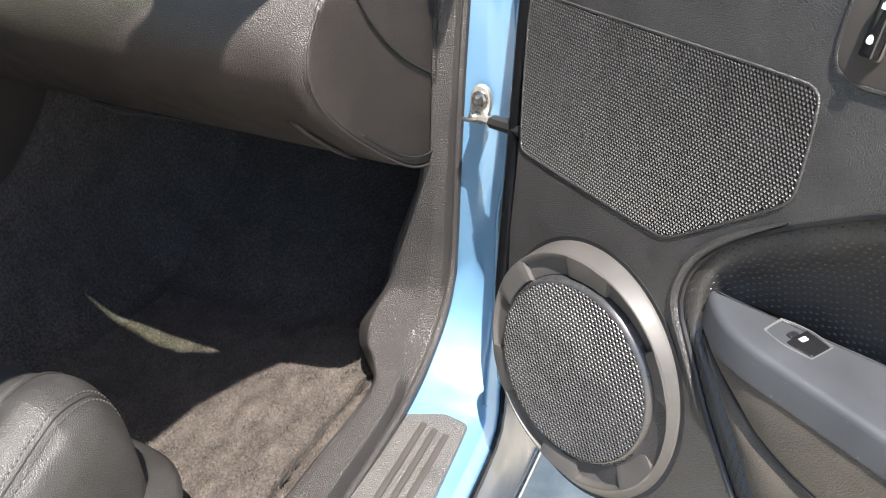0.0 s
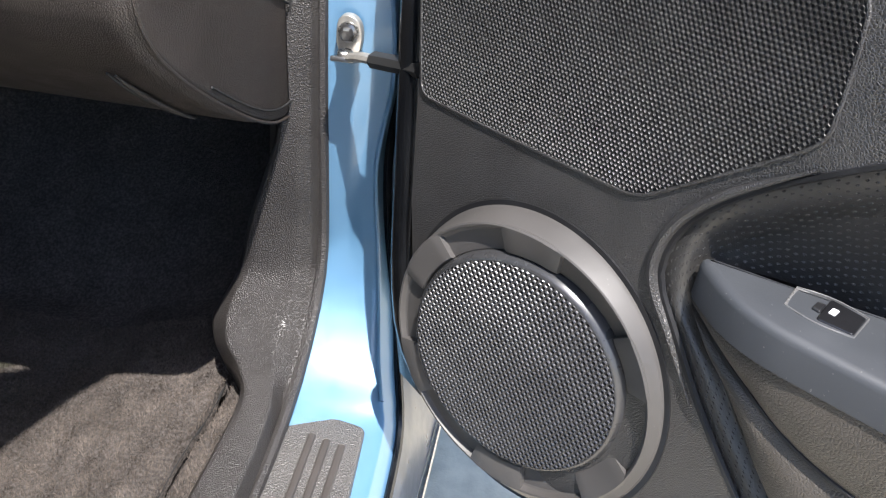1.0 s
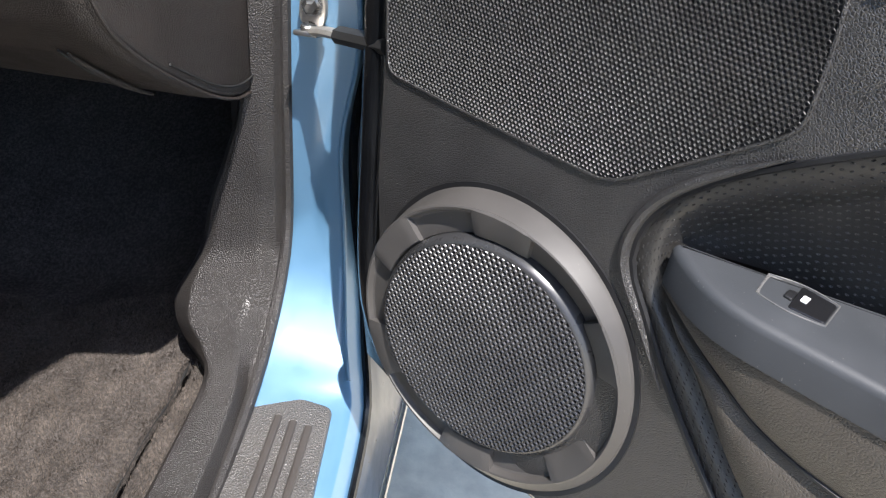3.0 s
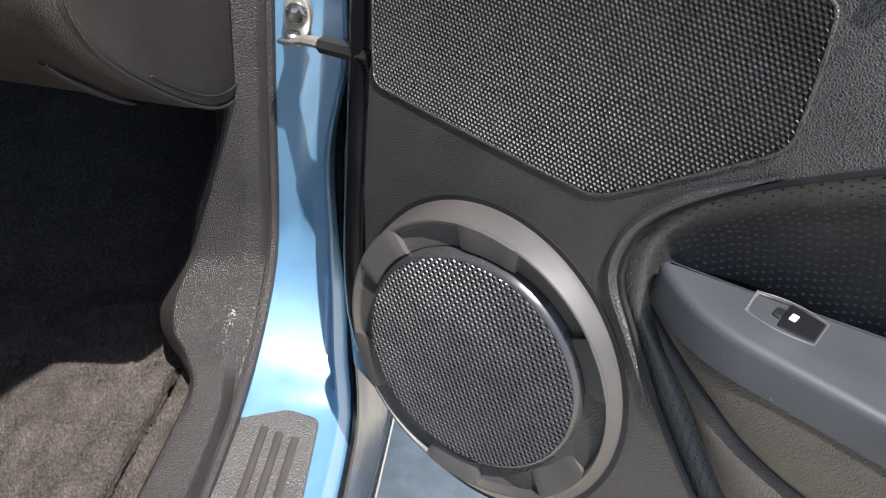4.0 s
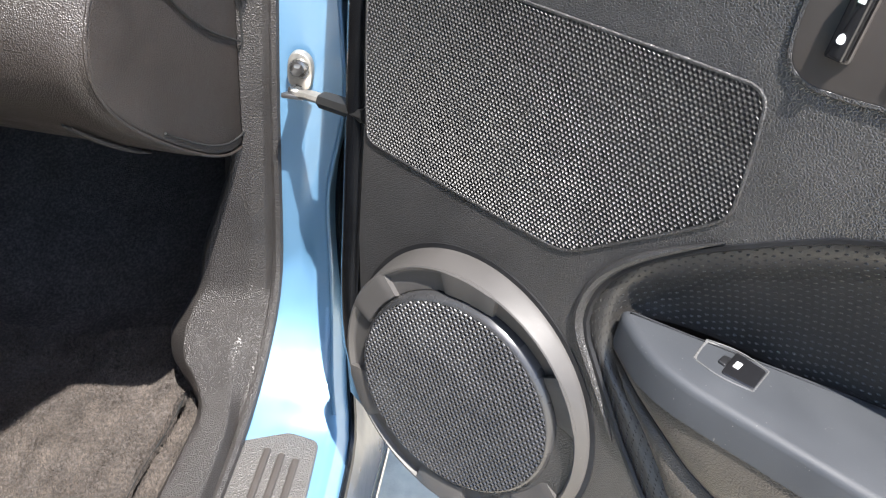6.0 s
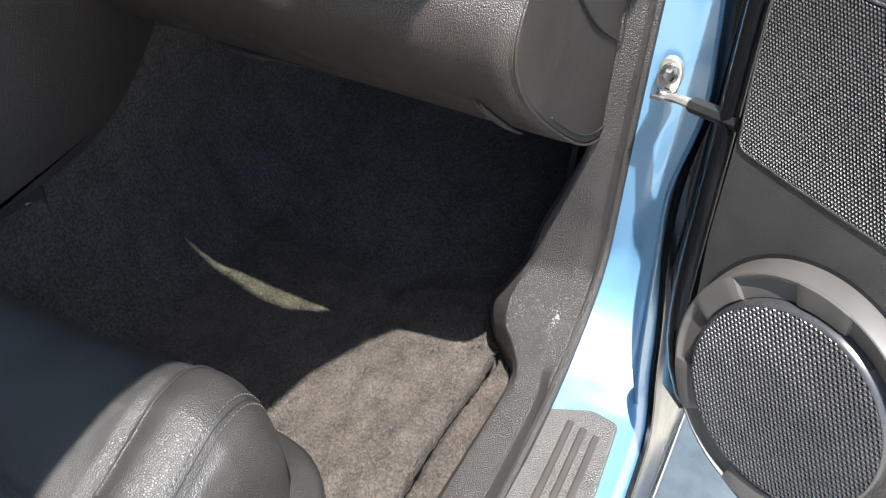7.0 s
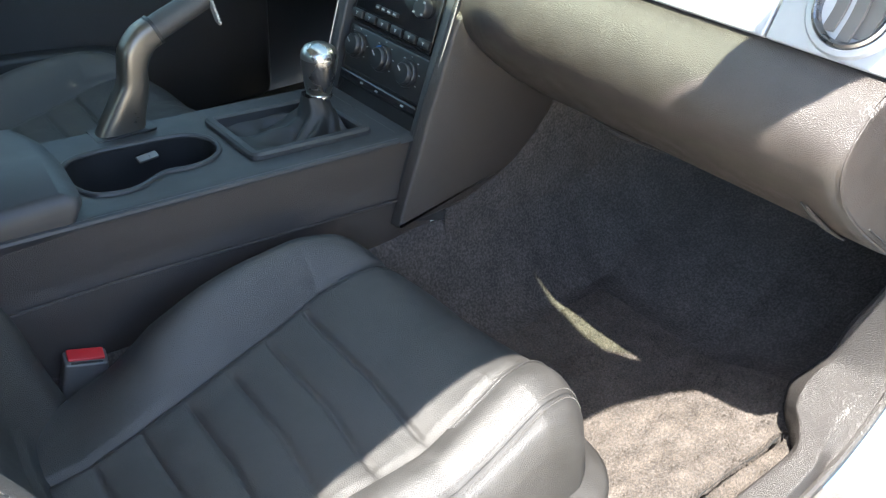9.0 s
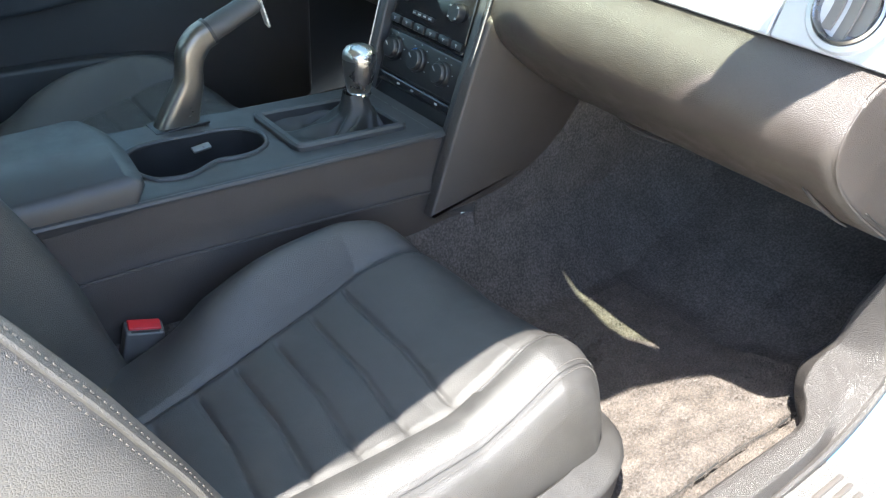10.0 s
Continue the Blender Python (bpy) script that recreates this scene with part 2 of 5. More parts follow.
def sheet(fn, nu, nv, thick=0.0, bm=None):
    """A grid surface fn(i, j) with i, j in 0..1, given thickness."""
    bm = bm or bmesh.new()
    v = [[bm.verts.new(Vector(fn(i / nu, j / nv))) for j in range(nv + 1)] for i in range(nu + 1)]
    faces = [bm.faces.new((v[i][j], v[i + 1][j], v[i + 1][j + 1], v[i][j + 1])) for i in range(nu) for j in range(nv)]
    if thick:
        bmesh.ops.recalc_face_normals(bm, faces=bm.faces[:])
        bmesh.ops.solidify(bm, geom=faces, thickness=thick)
    return bm


def loft(curves, n, m, thick=0.0, bulge=None):
    """A surface through open curves, each resampled to n points, m steps between neighbours."""
    c = [spline(k, n) for k in curves]

    def fn(i, j):
        x = j * (len(c) - 1)
        k = min(int(x), len(c) - 2)
        f = x - k
        a = min(int(round(i * (n - 1))), n - 1)
        p = c[k][a] * (1 - f) + c[k + 1][a] * f
        return p + (bulge(i, j) if bulge else 0)
    return sheet(fn, n - 1, m * (len(c) - 1), thick)


def sweep(stations, seg=24, power=2.6):
    """A rounded bar in a plane of constant x: (x, y, z, half width in x, half depth) per station."""
    c = [Vector(s[:3]) for s in stations]
    loops = []
    for i, s in enumerate(stations):
        t = (c[min(i + 1, len(c) - 1)] - c[max(i - 1, 0)]).normalized()
        n = Vector((1, 0, 0)).cross(t).normalized()
        lp = []
        for k in range(seg):
            a = k / seg * 2 * math.pi
            ca, sa = math.cos(a), math.sin(a)
            lp.append(c[i] + Vector((1, 0, 0)) * s[3] * math.copysign(abs(ca) ** (2 / power), ca) + n * s[4] * math.copysign(abs(sa) ** (2 / power), sa))
        loops.append(lp)
    return rings(bmesh.new(), loops)


def mesh_part(name, verts, faces, mat, parent=None, label="", kind="", shade=False):
    me = bpy.data.meshes.new(name)
    me.from_pydata([tuple(map(float, v)) for v in verts], [], [tuple(map(int, f)) for f in faces])
    me.materials.append(mat)
    if shade:
        for p in me.polygons:
            p.use_smooth = True
    ob = new(name, me)
    ob.parent = parent
    return tagged(ob, label=label, kind=kind)


def perforated(inside, height, u0, u1, v0, v1, pitch, hole=0.62, depth=0.0012):
    """A sheet of hexagonal cells, each with a hole through it."""
    verts, faces = [], []
    rows = int((v1 - v0) / (pitch * 0.866)) + 1
    cols = int((u1 - u0) / pitch) + 1
    ang = [math.radians(30 + 60 * k) for k in range(6)]
    R = pitch / math.sqrt(3)
    for r in range(rows):
        for c in range(cols):
            u, v = u0 + (c + 0.5 * (r % 2)) * pitch, v0 + r * pitch * 0.866
            if not inside(u, v):
                continue
            b = len(verts)
            for rad, dz in ((R, -0.0003), (R * (hole + 0.14), 0.0002), (R * hole, -0.0002), (R * hole, -depth)):
                for a in ang:
                    x, y = u + rad * math.cos(a), v + rad * math.sin(a)
                    verts.append((x, y, height(x, y) + dz))
            for ring in range(3):
                for k in range(6):
                    j = (k + 1) % 6
                    faces.append((b + ring * 6 + k, b + ring * 6 + j, b + ring * 6 + 6 + j, b + ring * 6 + 6 + k))
    return verts, faces


def in_loop(loop):
    p = [tuple(q) for q in loop]

    def test(x, y):
        c = False
        for (x1, y1), (x2, y2) in zip(p, p[1:] + p[:1]):
            if (y1 > y) != (y2 > y) and x < (x2 - x1) * (y - y1) / (y2 - y1) + x1:
                c = not c
        return c
    return test


def stitches(curve, length, gap, radius, mat, parent, lift=(0, 0, 0)):
    """A row of thread stitches along a curve, joined."""
    p = np.array(curve, float)
    total = np.linalg.norm(np.diff(p, axis=0), axis=1).sum()
    q = resample(p, max(4, int(total / (length + gap)) * 2))
    bm = bmesh.new()
    for a, b in zip(q[0::2], q[1::2]):
        c = a + (b - a) * (length / (length + gap)) * 1.2
        mid = (a + c) / 2 + np.array(lift)
        tube([a, mid, c], radius, 5, bm=bm)
    return tagged(part("stitching", bm, mat, parent), kind="stuff")


# ---- setting: ground and car shell ----
structure("ground", sheet(lambda i, j: (-400 + 800 * i, -400 + 800 * j, 0.0), 8, 8, 0), CONCRETE, "pale concrete ground under the parked car", "ground")

# pillar and sill: blue sheet metal from the hinge pillar down and back along the sill
INNER = [(0.672, 0.80, 1.05), (0.676, 0.775, 0.88), (0.678, 0.756, 0.72), (0.678, 0.753, 0.6), (0.679, 0.752, 0.5), (0.68, 0.745, 0.458), (0.68, 0.725, 0.425),
         (0.68, 0.69, 0.397), (0.681, 0.65, 0.379), (0.683, 0.58, 0.368), (0.686, 0.4, 0.364), (0.688, 0.1, 0.364), (0.689, -0.3, 0.364), (0.69, -0.8, 0.364)]
OUTER = [(0.700, 0.81, 1.05), (0.706, 0.785, 0.88), (0.7285, 0.764, 0.70), (0.7325, 0.758, 0.635), (0.7215, 0.754, 0.555), (0.727, 0.745, 0.48), (0.734, 0.726, 0.43),
         (0.744, 0.69, 0.395), (0.754, 0.66, 0.377), (0.762, 0.62, 0.366), (0.768, 0.45, 0.36), (0.770, 0.15, 0.36), (0.772, -0.3, 0.36), (0.775, -0.8, 0.36)]
LIP = [(x + 0.001, y + 0.025, z - 0.002) for x, y, z in OUTER[:6]] + [(x + 0.012, y + 0.015, z - 0.02) for x, y, z in OUTER[6:]]
ROCK = [(0.75, 0.98, 1.05), (0.75, 0.97, 0.88), (0.75, 0.96, 0.7), (0.75, 0.95, 0.6), (0.748, 0.88, 0.52), (0.744, 0.81, 0.45), (0.760, 0.765, 0.375),
        (0.768, 0.727, 0.345), (0.776, 0.692, 0.325), (0.782, 0.647, 0.315), (0.786, 0.47, 0.31), (0.789, 0.15, 0.308), (0.791, -0.3, 0.306), (0.795, -0.8, 0.305)]
LOW = [(0.79, 0.99, 1.05), (0.79, 0.98, 0.88), (0.79, 0.97, 0.7), (0.79, 0.96, 0.6), (0.79, 0.94, 0.5), (0.79, 0.9, 0.40), (0.79, 0.86, 0.33),
       (0.79, 0.83, 0.28), (0.79, 0.78, 0.255), (0.79, 0.72, 0.25), (0.79, 0.5, 0.25), (0.79, 0.15, 0.25), (0.79, -0.3, 0.25), (0.79, -0.8, 0.25)]


def dent(i, j):
    # shallow stampings in the pillar's face
    w = 0.0
    for z0, s, a in ((0.245, 0.05, 0.004), (0.36, 0.035, -0.003), (0.12, 0.03, 0.003)):
        w += a * math.exp(-((i - z0) / s) ** 2) * (1 if j < 0.3 else 0)
    return np.array((0, -w, 0))


shell = loft([INNER, OUTER, LIP], 110, 8, 0.0, dent)
structure("sill", shell, PAINT, "light blue metallic painted hinge pillar and door sill", "car body", 70)
structure("pillar_flange", tube([(x, y - 0.0005, z) for x, y, z in spline(OUTER[:9], 60)], 0.0022, 8), PAINT, "rolled blue edge of the hinge pillar", "car body")
# rocker skin wears the darkened blue instead of lying in real shade
structure("rocker", loft([LIP, ROCK, LOW], 110, 6, 0.0), SHADED_PAINT, "rocker panel below the sill edge, its blue paint darkened for shade", "car body", 70)
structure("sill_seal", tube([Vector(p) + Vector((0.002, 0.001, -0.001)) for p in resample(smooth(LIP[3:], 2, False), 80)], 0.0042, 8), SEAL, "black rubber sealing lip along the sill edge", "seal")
edge_line = [(x + 0.003, y, z - 0.004) for x, y, z in resample(smooth([(0.79, 0.84, 0.258), (0.79, 0.72, 0.247), (0.79, 0.5, 0.246), (0.79, -0.8, 0.246)], 2, False), 30)]
structure("trim", tube(edge_line, 0.003, 6), ZINC, "bright seam along the lower sill edge", "trim")

# black box stands in for the deep shade between pillar and door
structure("wall_hinge_shade", rbox((0.773, 0.79, 0.70), (0.07, 0.02, 0.74), 0.006), GLOSS, "black box standing in for the shade of the hinge gap", "car body")
# plain body behind what is seen
# unseen box, added to keep stray light out of the footwell
structure("wall_footwell_block", rbox((0.705, 0.985, 0.62), (0.06, 0.35, 0.76), 0.004), BLACK, "unseen dark box added in front of the hinge pillar to block light", "car body")
structure("wall_fender", rbox((0.865, 1.33, 0.62), (0.13, 0.95, 0.72), 0.03), PAINT, "blue front fender beside the hinge pillar", "car body")
structure("wall_firewall", rbox((0.0, 1.16, 0.6), (1.5, 0.04, 0.75), 0.01), BLACK, "dark firewall behind the footwell", "car body")
structure("wall_rear", rbox((0.0, -1.05, 0.58), (1.5, 0.05, 0.70), 0.02), HEADLINER, "dim rear of the cabin", "car body")
structure("window_3", sheet(lambda i, j: (-0.60 + 1.2 * i, -1.06 + 0.03 * j, 0.94 + 0.375 * j), 8, 4, 0.004), GLASS, "tinted rear window", "window")
structure("wall_quarter", rbox((0.74, -0.93, 0.72), (0.1, 0.3, 0.98), 0.03), PAINT, "blue rear pillar behind the door opening", "car body")
structure("wall_driver", rbox((-0.765, 0.1, 0.55), (0.07, 2.1, 0.62), 0.03), DARK, "dark driver's side body", "car body")
structure("wall_driver_rail", rbox((-0.60, -0.3, 1.3), (0.07, 1.4, 0.06), 0.02), HEADLINER, "roof rail over the driver's door", "car roof")


def roof_z(x, y):
    return 1.345 - 0.10 * (x / 0.6) ** 2 * 0.5 - 0.03 * ((y + 0.3) / 0.7) ** 2


HEADER, RAIL = 0.283, 0.618


def header_y(x):
    """The roof's front edge bows forward in the middle."""
    return HEADER + 0.07 * (1 - (x / 0.618) ** 2) + 0.1 * max(0.0, (abs(x) - 0.502) / 0.116) ** 1.5


def rail_x(y):
    return RAIL - 0.032 * math.exp(-((y - 0.02) / 0.2) ** 2)


def roof(i, j):
    y = -1.06 + (1.06 + header_y((2 * i - 1) * RAIL)) * j
    x = (2 * i - 1) * rail_x(y)
    return (x, y, roof_z(x, min(y, HEADER)))


structure("ceiling", sheet(roof, 40, 30, 0.03), HEADLINER, "pale grey headliner under the roof", "car roof")
for s in (1, -1):
    # far pillar is set inwards and thickened to block sun on the driver's side
    k = 0.030 if s > 0 else -0.035
    pil = [((0.560 + k) * s, 0.22, 1.305), ((0.596 + 0.9 * k) * s, 0.36, 1.27), ((0.640 + 0.67 * k) * s, 0.50, 1.21), ((0.680 + 0.47 * k) * s, 0.73, 1.10), ((0.715 + 0.2 * k) * s, 1.0, 0.96), (0.73 * s, 1.10, 0.9)]
    structure("a_pillar" if s > 0 else "a_pillar_far", tube(resample(smooth(pil, 2, False), 20), [0.024, 0.026, 0.030, 0.040] + [0.052] * 16 if s > 0 else [0.075] * 12 + [0.052] * 8, 12, flat=0.9), PAINT, "windscreen pillar with blue paint", "car body")


def screen(i, j):
    x = 2 * i - 1
    return ((0.615 + 0.09 * j) * x, header_y(0.618 * x) * (1 - j) + 1.13 * j, 1.312 - 0.40 * j - 0.03 * x * x)


structure("window_1", sheet(screen, 12, 8, 0.004), GLASS, "green-tinted windscreen", "windscreen")
structure("window_2", sheet(lambda i, j: (-0.70 + 0.10 * j, -0.7 + 1.35 * i, 0.86 + 0.43 * j), 8, 6, 0.004), GLASS, "tinted driver's side window", "window")
structure("dash_top", sheet(lambda i, j: (-0.7 + 1.4 * i, 0.66 + 0.5 * j, 0.945 - 0.03 * j), 10, 6, 0.02), DARK, "dark top of the dashboard below the windscreen", "dashboard")


# driver's door seen across the cabin
far = thing("driver_door", "dark driver's door trim with armrest ledge and pocket", "car door")
part("panel", prism(rounded([(-0.62, 0.30), (0.74, 0.30), (0.76, 0.86), (-0.62, 0.86)], 0.03), -0.03, 0.0, 0.012, to=lambda u, v, w: (-0.695 + w, u, v)), VINYL, far)
part("armrest_ledge", prism(smooth([(-0.45, 0.60), (0.20, 0.60), (0.34, 0.63), (0.40, 0.66), (0.30, 0.69), (-0.45, 0.66)], 2), 0.0, 0.05, 0.012, to=lambda u, v, w: (-0.697 + w, u, v)), ARMREST, far, "grey armrest ledge")
part("pocket", prism(smooth([(-0.40, 0.36), (0.42, 0.36), (0.46, 0.42), (0.42, 0.50), (-0.40, 0.52)], 2), 0.0, 0.03, 0.010, to=lambda u, v, w: (-0.697 + w, u, v)), DARK, far)
part("seam", tube([(-0.692, -0.5, 0.745), (-0.692, 0.2, 0.755), (-0.692, 0.7, 0.80)], 0.004, 8), ARMREST, far)
part("pull", tube(resample(smooth([(-0.69, 0.30, 0.70), (-0.655, 0.32, 0.72), (-0.65, 0.38, 0.79), (-0.69, 0.42, 0.84)], 2, False), 20), 0.010, 10), DARK, far)

# ---- carpet and footwell ----
def floor_z(x, y):
    z = 0.293 + 0.010 * noise.noise((x * 5, y * 5, 0.3)) + 0.004 * noise.noise((x * 22, y * 22, 1.3))
    z += 0.42 * max(0.0, y - 0.83) ** 1.15 * 1.9
    edge = max(0.0, (x - 0.585) / 0.05)
    z += 0.032 * max(-0.45, min(1.0, (x - 0.46) / 0.10)) + 0.022 * min(1.0, edge)
    tunnel = max(0.0, (0.20 - x) / 0.09)
    z += 0.16 * min(1.0, tunnel) ** 1.6
    fold = abs(x - 0.594 - 0.002 * math.sin(y * 31))
    z -= 0.034 * max(0.0, 1 - fold / 0.0065) * (1 if y < 0.70 else 0)
    return z


structure("floor", sheet(lambda i, j: (0.105 + 0.535 * i, -0.75 + 1.9 * j, floor_z(0.105 + 0.535 * i, -0.75 + 1.9 * j)), 260, 240, 0.0), CARPET,
          "brown-grey carpet, faded and worn in the footwell", "carpet", 60)
# uneven black tube sunk into the carpet gap to paint its shade
slit_y = np.linspace(0.30, 0.695, 140)
structure("floor_slit_shade", tube([(0.594 + 0.002 * math.sin(y * 31) + 0.0008 * noise.noise((y * 90, 1.0, 2.0)), y, floor_z(0.604, y) - 0.0035) for y in slit_y],
                             [0.0004 + 0.0030 * max(0.0, noise.noise((y * 45, 5.0, 1.0))) for y in slit_y], 6), RUBBER, "dark tube painting the shade in the frayed slit along the carpet edge", "carpet")
structure("floor_driver", sheet(lambda i, j: (-0.71 + 0.605 * i, -0.75 + 1.9 * j, 0.29 + 0.8 * max(0.0, -0.75 + 1.9 * j - 0.85)), 12, 30, 0.012), CARPET,
          "dark carpet on the driver's side", "carpet", 60)

structure("wall_tunnel", sheet(lambda i, j: (0.112 + 0.010 * (1 - j), 0.56 + 0.60 * i, 0.28 + 0.36 * j), 10, 10, 0.01), CARPET, "dark carpeted side of the transmission tunnel", "carpet", 60)
# short pile where the carpet is seen close
vs, fs = [], []
rng = random.Random(4)
for _ in range(85000):
    x, y = rng.uniform(0.22, 0.637), rng.uniform(0.36, 0.80)
    if abs(x - 0.594 - 0.002 * math.sin(y * 31)) < rng.uniform(0.0030, 0.0062) and y < 0.70:
        continue
    z = floor_z(x, y)
    a, h, b = rng.uniform(0, 6.28), rng.uniform(0.0012, 0.0040), rng.uniform(0.0004, 0.0008)
    tuft = noise.noise((x * 60, y * 25, 5.0))
    lx, ly = rng.gauss(0.003 * tuft, 0.001), rng.gauss(0.003 * noise.noise((x * 50, y * 30, 9.0)), 0.001)
    h *= 1 + 0.35 * tuft
    k = len(vs)
    vs += [(x + b * math.cos(a + q), y + b * math.sin(a + q), z - 0.001) for q in (0, 2.09, 4.19)] + [(x + lx, y + ly, z + h)]
    fs += [(k, k + 1, k + 3), (k + 1, k + 2, k + 3), (k + 2, k, k + 3)]
pile = tagged(mesh_part("carpet_pile", vs, fs, FIBRE), label="short brown-grey carpet pile in the footwell", category="carpet", kind="stuff")

structure("wall_kick", loft([[(0.622, 0.79, 0.66), (0.618, 0.79, 0.46), (0.612, 0.785, 0.37), (0.605, 0.775, 0.26)],
                             [(0.625, 0.90, 0.68), (0.62, 0.90, 0.46), (0.615, 0.90, 0.37), (0.62, 0.9, 0.24)],
                             [(0.66, 1.14, 0.70), (0.66, 1.14, 0.46), (0.66, 1.14, 0.37), (0.66, 1.14, 0.28)]], 14, 6, 0.006), BLACK,
          "dark kick panel at the side of the footwell", "trim panel")

# ---- pillar trim and sill moulding ----
trim = thing("sill_trim", "grained dark brown plastic trim along hinge pillar and sill", "trim panel")
R_EDGE = [(0.668, 0.79, 1.05), (0.672, 0.765, 0.88), (0.674, 0.748, 0.72), (0.674, 0.745, 0.6), (0.674, 0.744, 0.545), (0.674, 0.743, 0.49), (0.675, 0.738, 0.455), (0.676, 0.722, 0.43),
          (0.676, 0.70, 0.41), (0.677, 0.675, 0.396), (0.678, 0.65, 0.383), (0.682, 0.60, 0.3735), (0.6845, 0.48, 0.3715), (0.686, 0.2, 0.3715), (0.687, -0.3, 0.3715), (0.688, -0.8, 0.3715)]
# foot of the groove beside the scuff plate, then the crest of the moulding
GROOVE = [(0.664, 0.786, 1.05), (0.668, 0.760, 0.88), (0.670, 0.743, 0.72), (0.6695, 0.738, 0.6), (0.669, 0.736, 0.545), (0.669, 0.735, 0.49), (0.669, 0.730, 0.450), (0.669, 0.712, 0.424),
          (0.669, 0.690, 0.407), (0.670, 0.667, 0.394), (0.672, 0.645, 0.382), (0.6785, 0.60, 0.3725), (0.6815, 0.48, 0.371), (0.683, 0.2, 0.371), (0.684, -0.3, 0.371), (0.685, -0.8, 0.371)]
CREST = [(0.655, 0.785, 1.05), (0.66, 0.758, 0.88), (0.662, 0.741, 0.72), (0.661, 0.734, 0.6), (0.659, 0.731, 0.545), (0.658, 0.7295, 0.49), (0.657, 0.7225, 0.448), (0.656, 0.704, 0.425),
         (0.656, 0.684, 0.411), (0.658, 0.662, 0.401), (0.662, 0.638, 0.394), (0.670, 0.60, 0.3905), (0.6735, 0.48, 0.3895), (0.675, 0.2, 0.389), (0.676, -0.3, 0.388), (0.677, -0.8, 0.388)]
SHELF = [(0.648, 0.780, 1.05), (0.653, 0.754, 0.88), (0.654, 0.738, 0.72), (0.648, 0.730, 0.597), (0.637, 0.728, 0.545), (0.623, 0.7265, 0.491), (0.615, 0.7215, 0.449), (0.606, 0.709, 0.430),
         (0.604, 0.691, 0.415), (0.610, 0.672, 0.402), (0.628, 0.652, 0.393), (0.645, 0.61, 0.3895), (0.650, 0.48, 0.3885), (0.652, 0.2, 0.388), (0.654, -0.3, 0.387), (0.655, -0.8, 0.387)]
BROW = [(0.644, 0.778, 1.05), (0.649, 0.7525, 0.88), (0.650, 0.737, 0.72), (0.6445, 0.7315, 0.596), (0.6325, 0.730, 0.545), (0.6155, 0.729, 0.491), (0.606, 0.7255, 0.448), (0.593, 0.719, 0.424),
        (0.583, 0.707, 0.402), (0.589, 0.692, 0.380), (0.613, 0.672, 0.372), (0.639, 0.618, 0.3865), (0.642, 0.48, 0.3870), (0.645, 0.2, 0.386), (0.648, -0.3, 0.385), (0.650, -0.8, 0.385)]
L_EDGE = [(0.641, 0.777, 1.05), (0.646, 0.753, 0.88), (0.647, 0.739, 0.72), (0.642, 0.736, 0.594), (0.629, 0.735, 0.545), (0.611, 0.735, 0.491), (0.601, 0.735, 0.447), (0.585, 0.735, 0.407),
          (0.570, 0.731, 0.379), (0.579, 0.716, 0.351), (0.604, 0.694, 0.342), (0.635, 0.63, 0.377), (0.638, 0.48, 0.382), (0.641, 0.2, 0.381), (0.645, -0.3, 0.38), (0.647, -0.8, 0.38)]
DOWN = [(0.645, 0.82, 1.05), (0.650, 0.80, 0.88), (0.650, 0.79, 0.72), (0.645, 0.79, 0.594), (0.632, 0.79, 0.545), (0.614, 0.79, 0.491), (0.604, 0.79, 0.447), (0.588, 0.785, 0.392),
        (0.572, 0.760, 0.310), (0.580, 0.742, 0.293), (0.600, 0.705, 0.293), (0.640, 0.63, 0.335), (0.643, 0.48, 0.34), (0.646, 0.2, 0.34), (0.650, -0.3, 0.34), (0.652, -0.8, 0.34)]
part("moulding", loft([R_EDGE, GROOVE, CREST, SHELF, BROW, L_EDGE, DOWN], 150, 6, 0.0), TRIM, trim, "", 180)
part("edge_bead", tube([(x - 0.002, y - 0.005, z + 0.003) for x, y, z in resample(smooth(INNER, 2, False), 90)], 0.0052, 8), TRIM, trim, "rounded seal bead along the trim edge")

scuff = thing("scuff_plate", "grey-brown plastic scuff plate with three ribs on the sill", "scuff plate")
loop = rounded([(0.670, 0.646), (0.747, 0.632), (0.757, 0.50), (0.772, -0.6), (0.680, -0.6), (0.674, 0.5)], 0.007)
part("plate", prism(loop, 0.356, 0.3715, 0.003), SCUFF, scuff)
for k in range(3):
    x0 = 0.706 + 0.0135 * k
    rib = [(x0, 0.612 - 0.003 * k, 0.372), (x0 + 0.001, 0.606, 0.3733), (x0 + 0.004, 0.45, 0.3733), (x0 + 0.012, -0.5, 0.3733)]
    part("rib", tube(resample(rib, 20), 0.0034, 8, flat=0.55), BEZEL, scuff, "smooth raised rib")

# ---- dashboard ----
PROFILE = [(0.592, 0.818), (0.566, 0.808), (0.548, 0.785), (0.538, 0.758), (0.546, 0.728), (0.575, 0.695), (0.625, 0.655), (0.680, 0.617), (0.720, 0.600), (0.76, 0.603)]
PR = resample(smooth(PROFILE, 2, False), 36)
dash = thing("dashboard", "brown grained plastic dashboard with a silver trim band", "dashboard")


def dash_face(x0, x1):
    def fn(i, j):
        x = x0 + (x1 - x0) * i
        y, z = PR[min(35, int(round(j * 35)))]
        return (x, y, z)
    return fn


def cap_x(y):
    """The plane of the dashboard's end, turned a little towards the rear."""
    return 0.6305 + 0.10 * (y - 0.538)


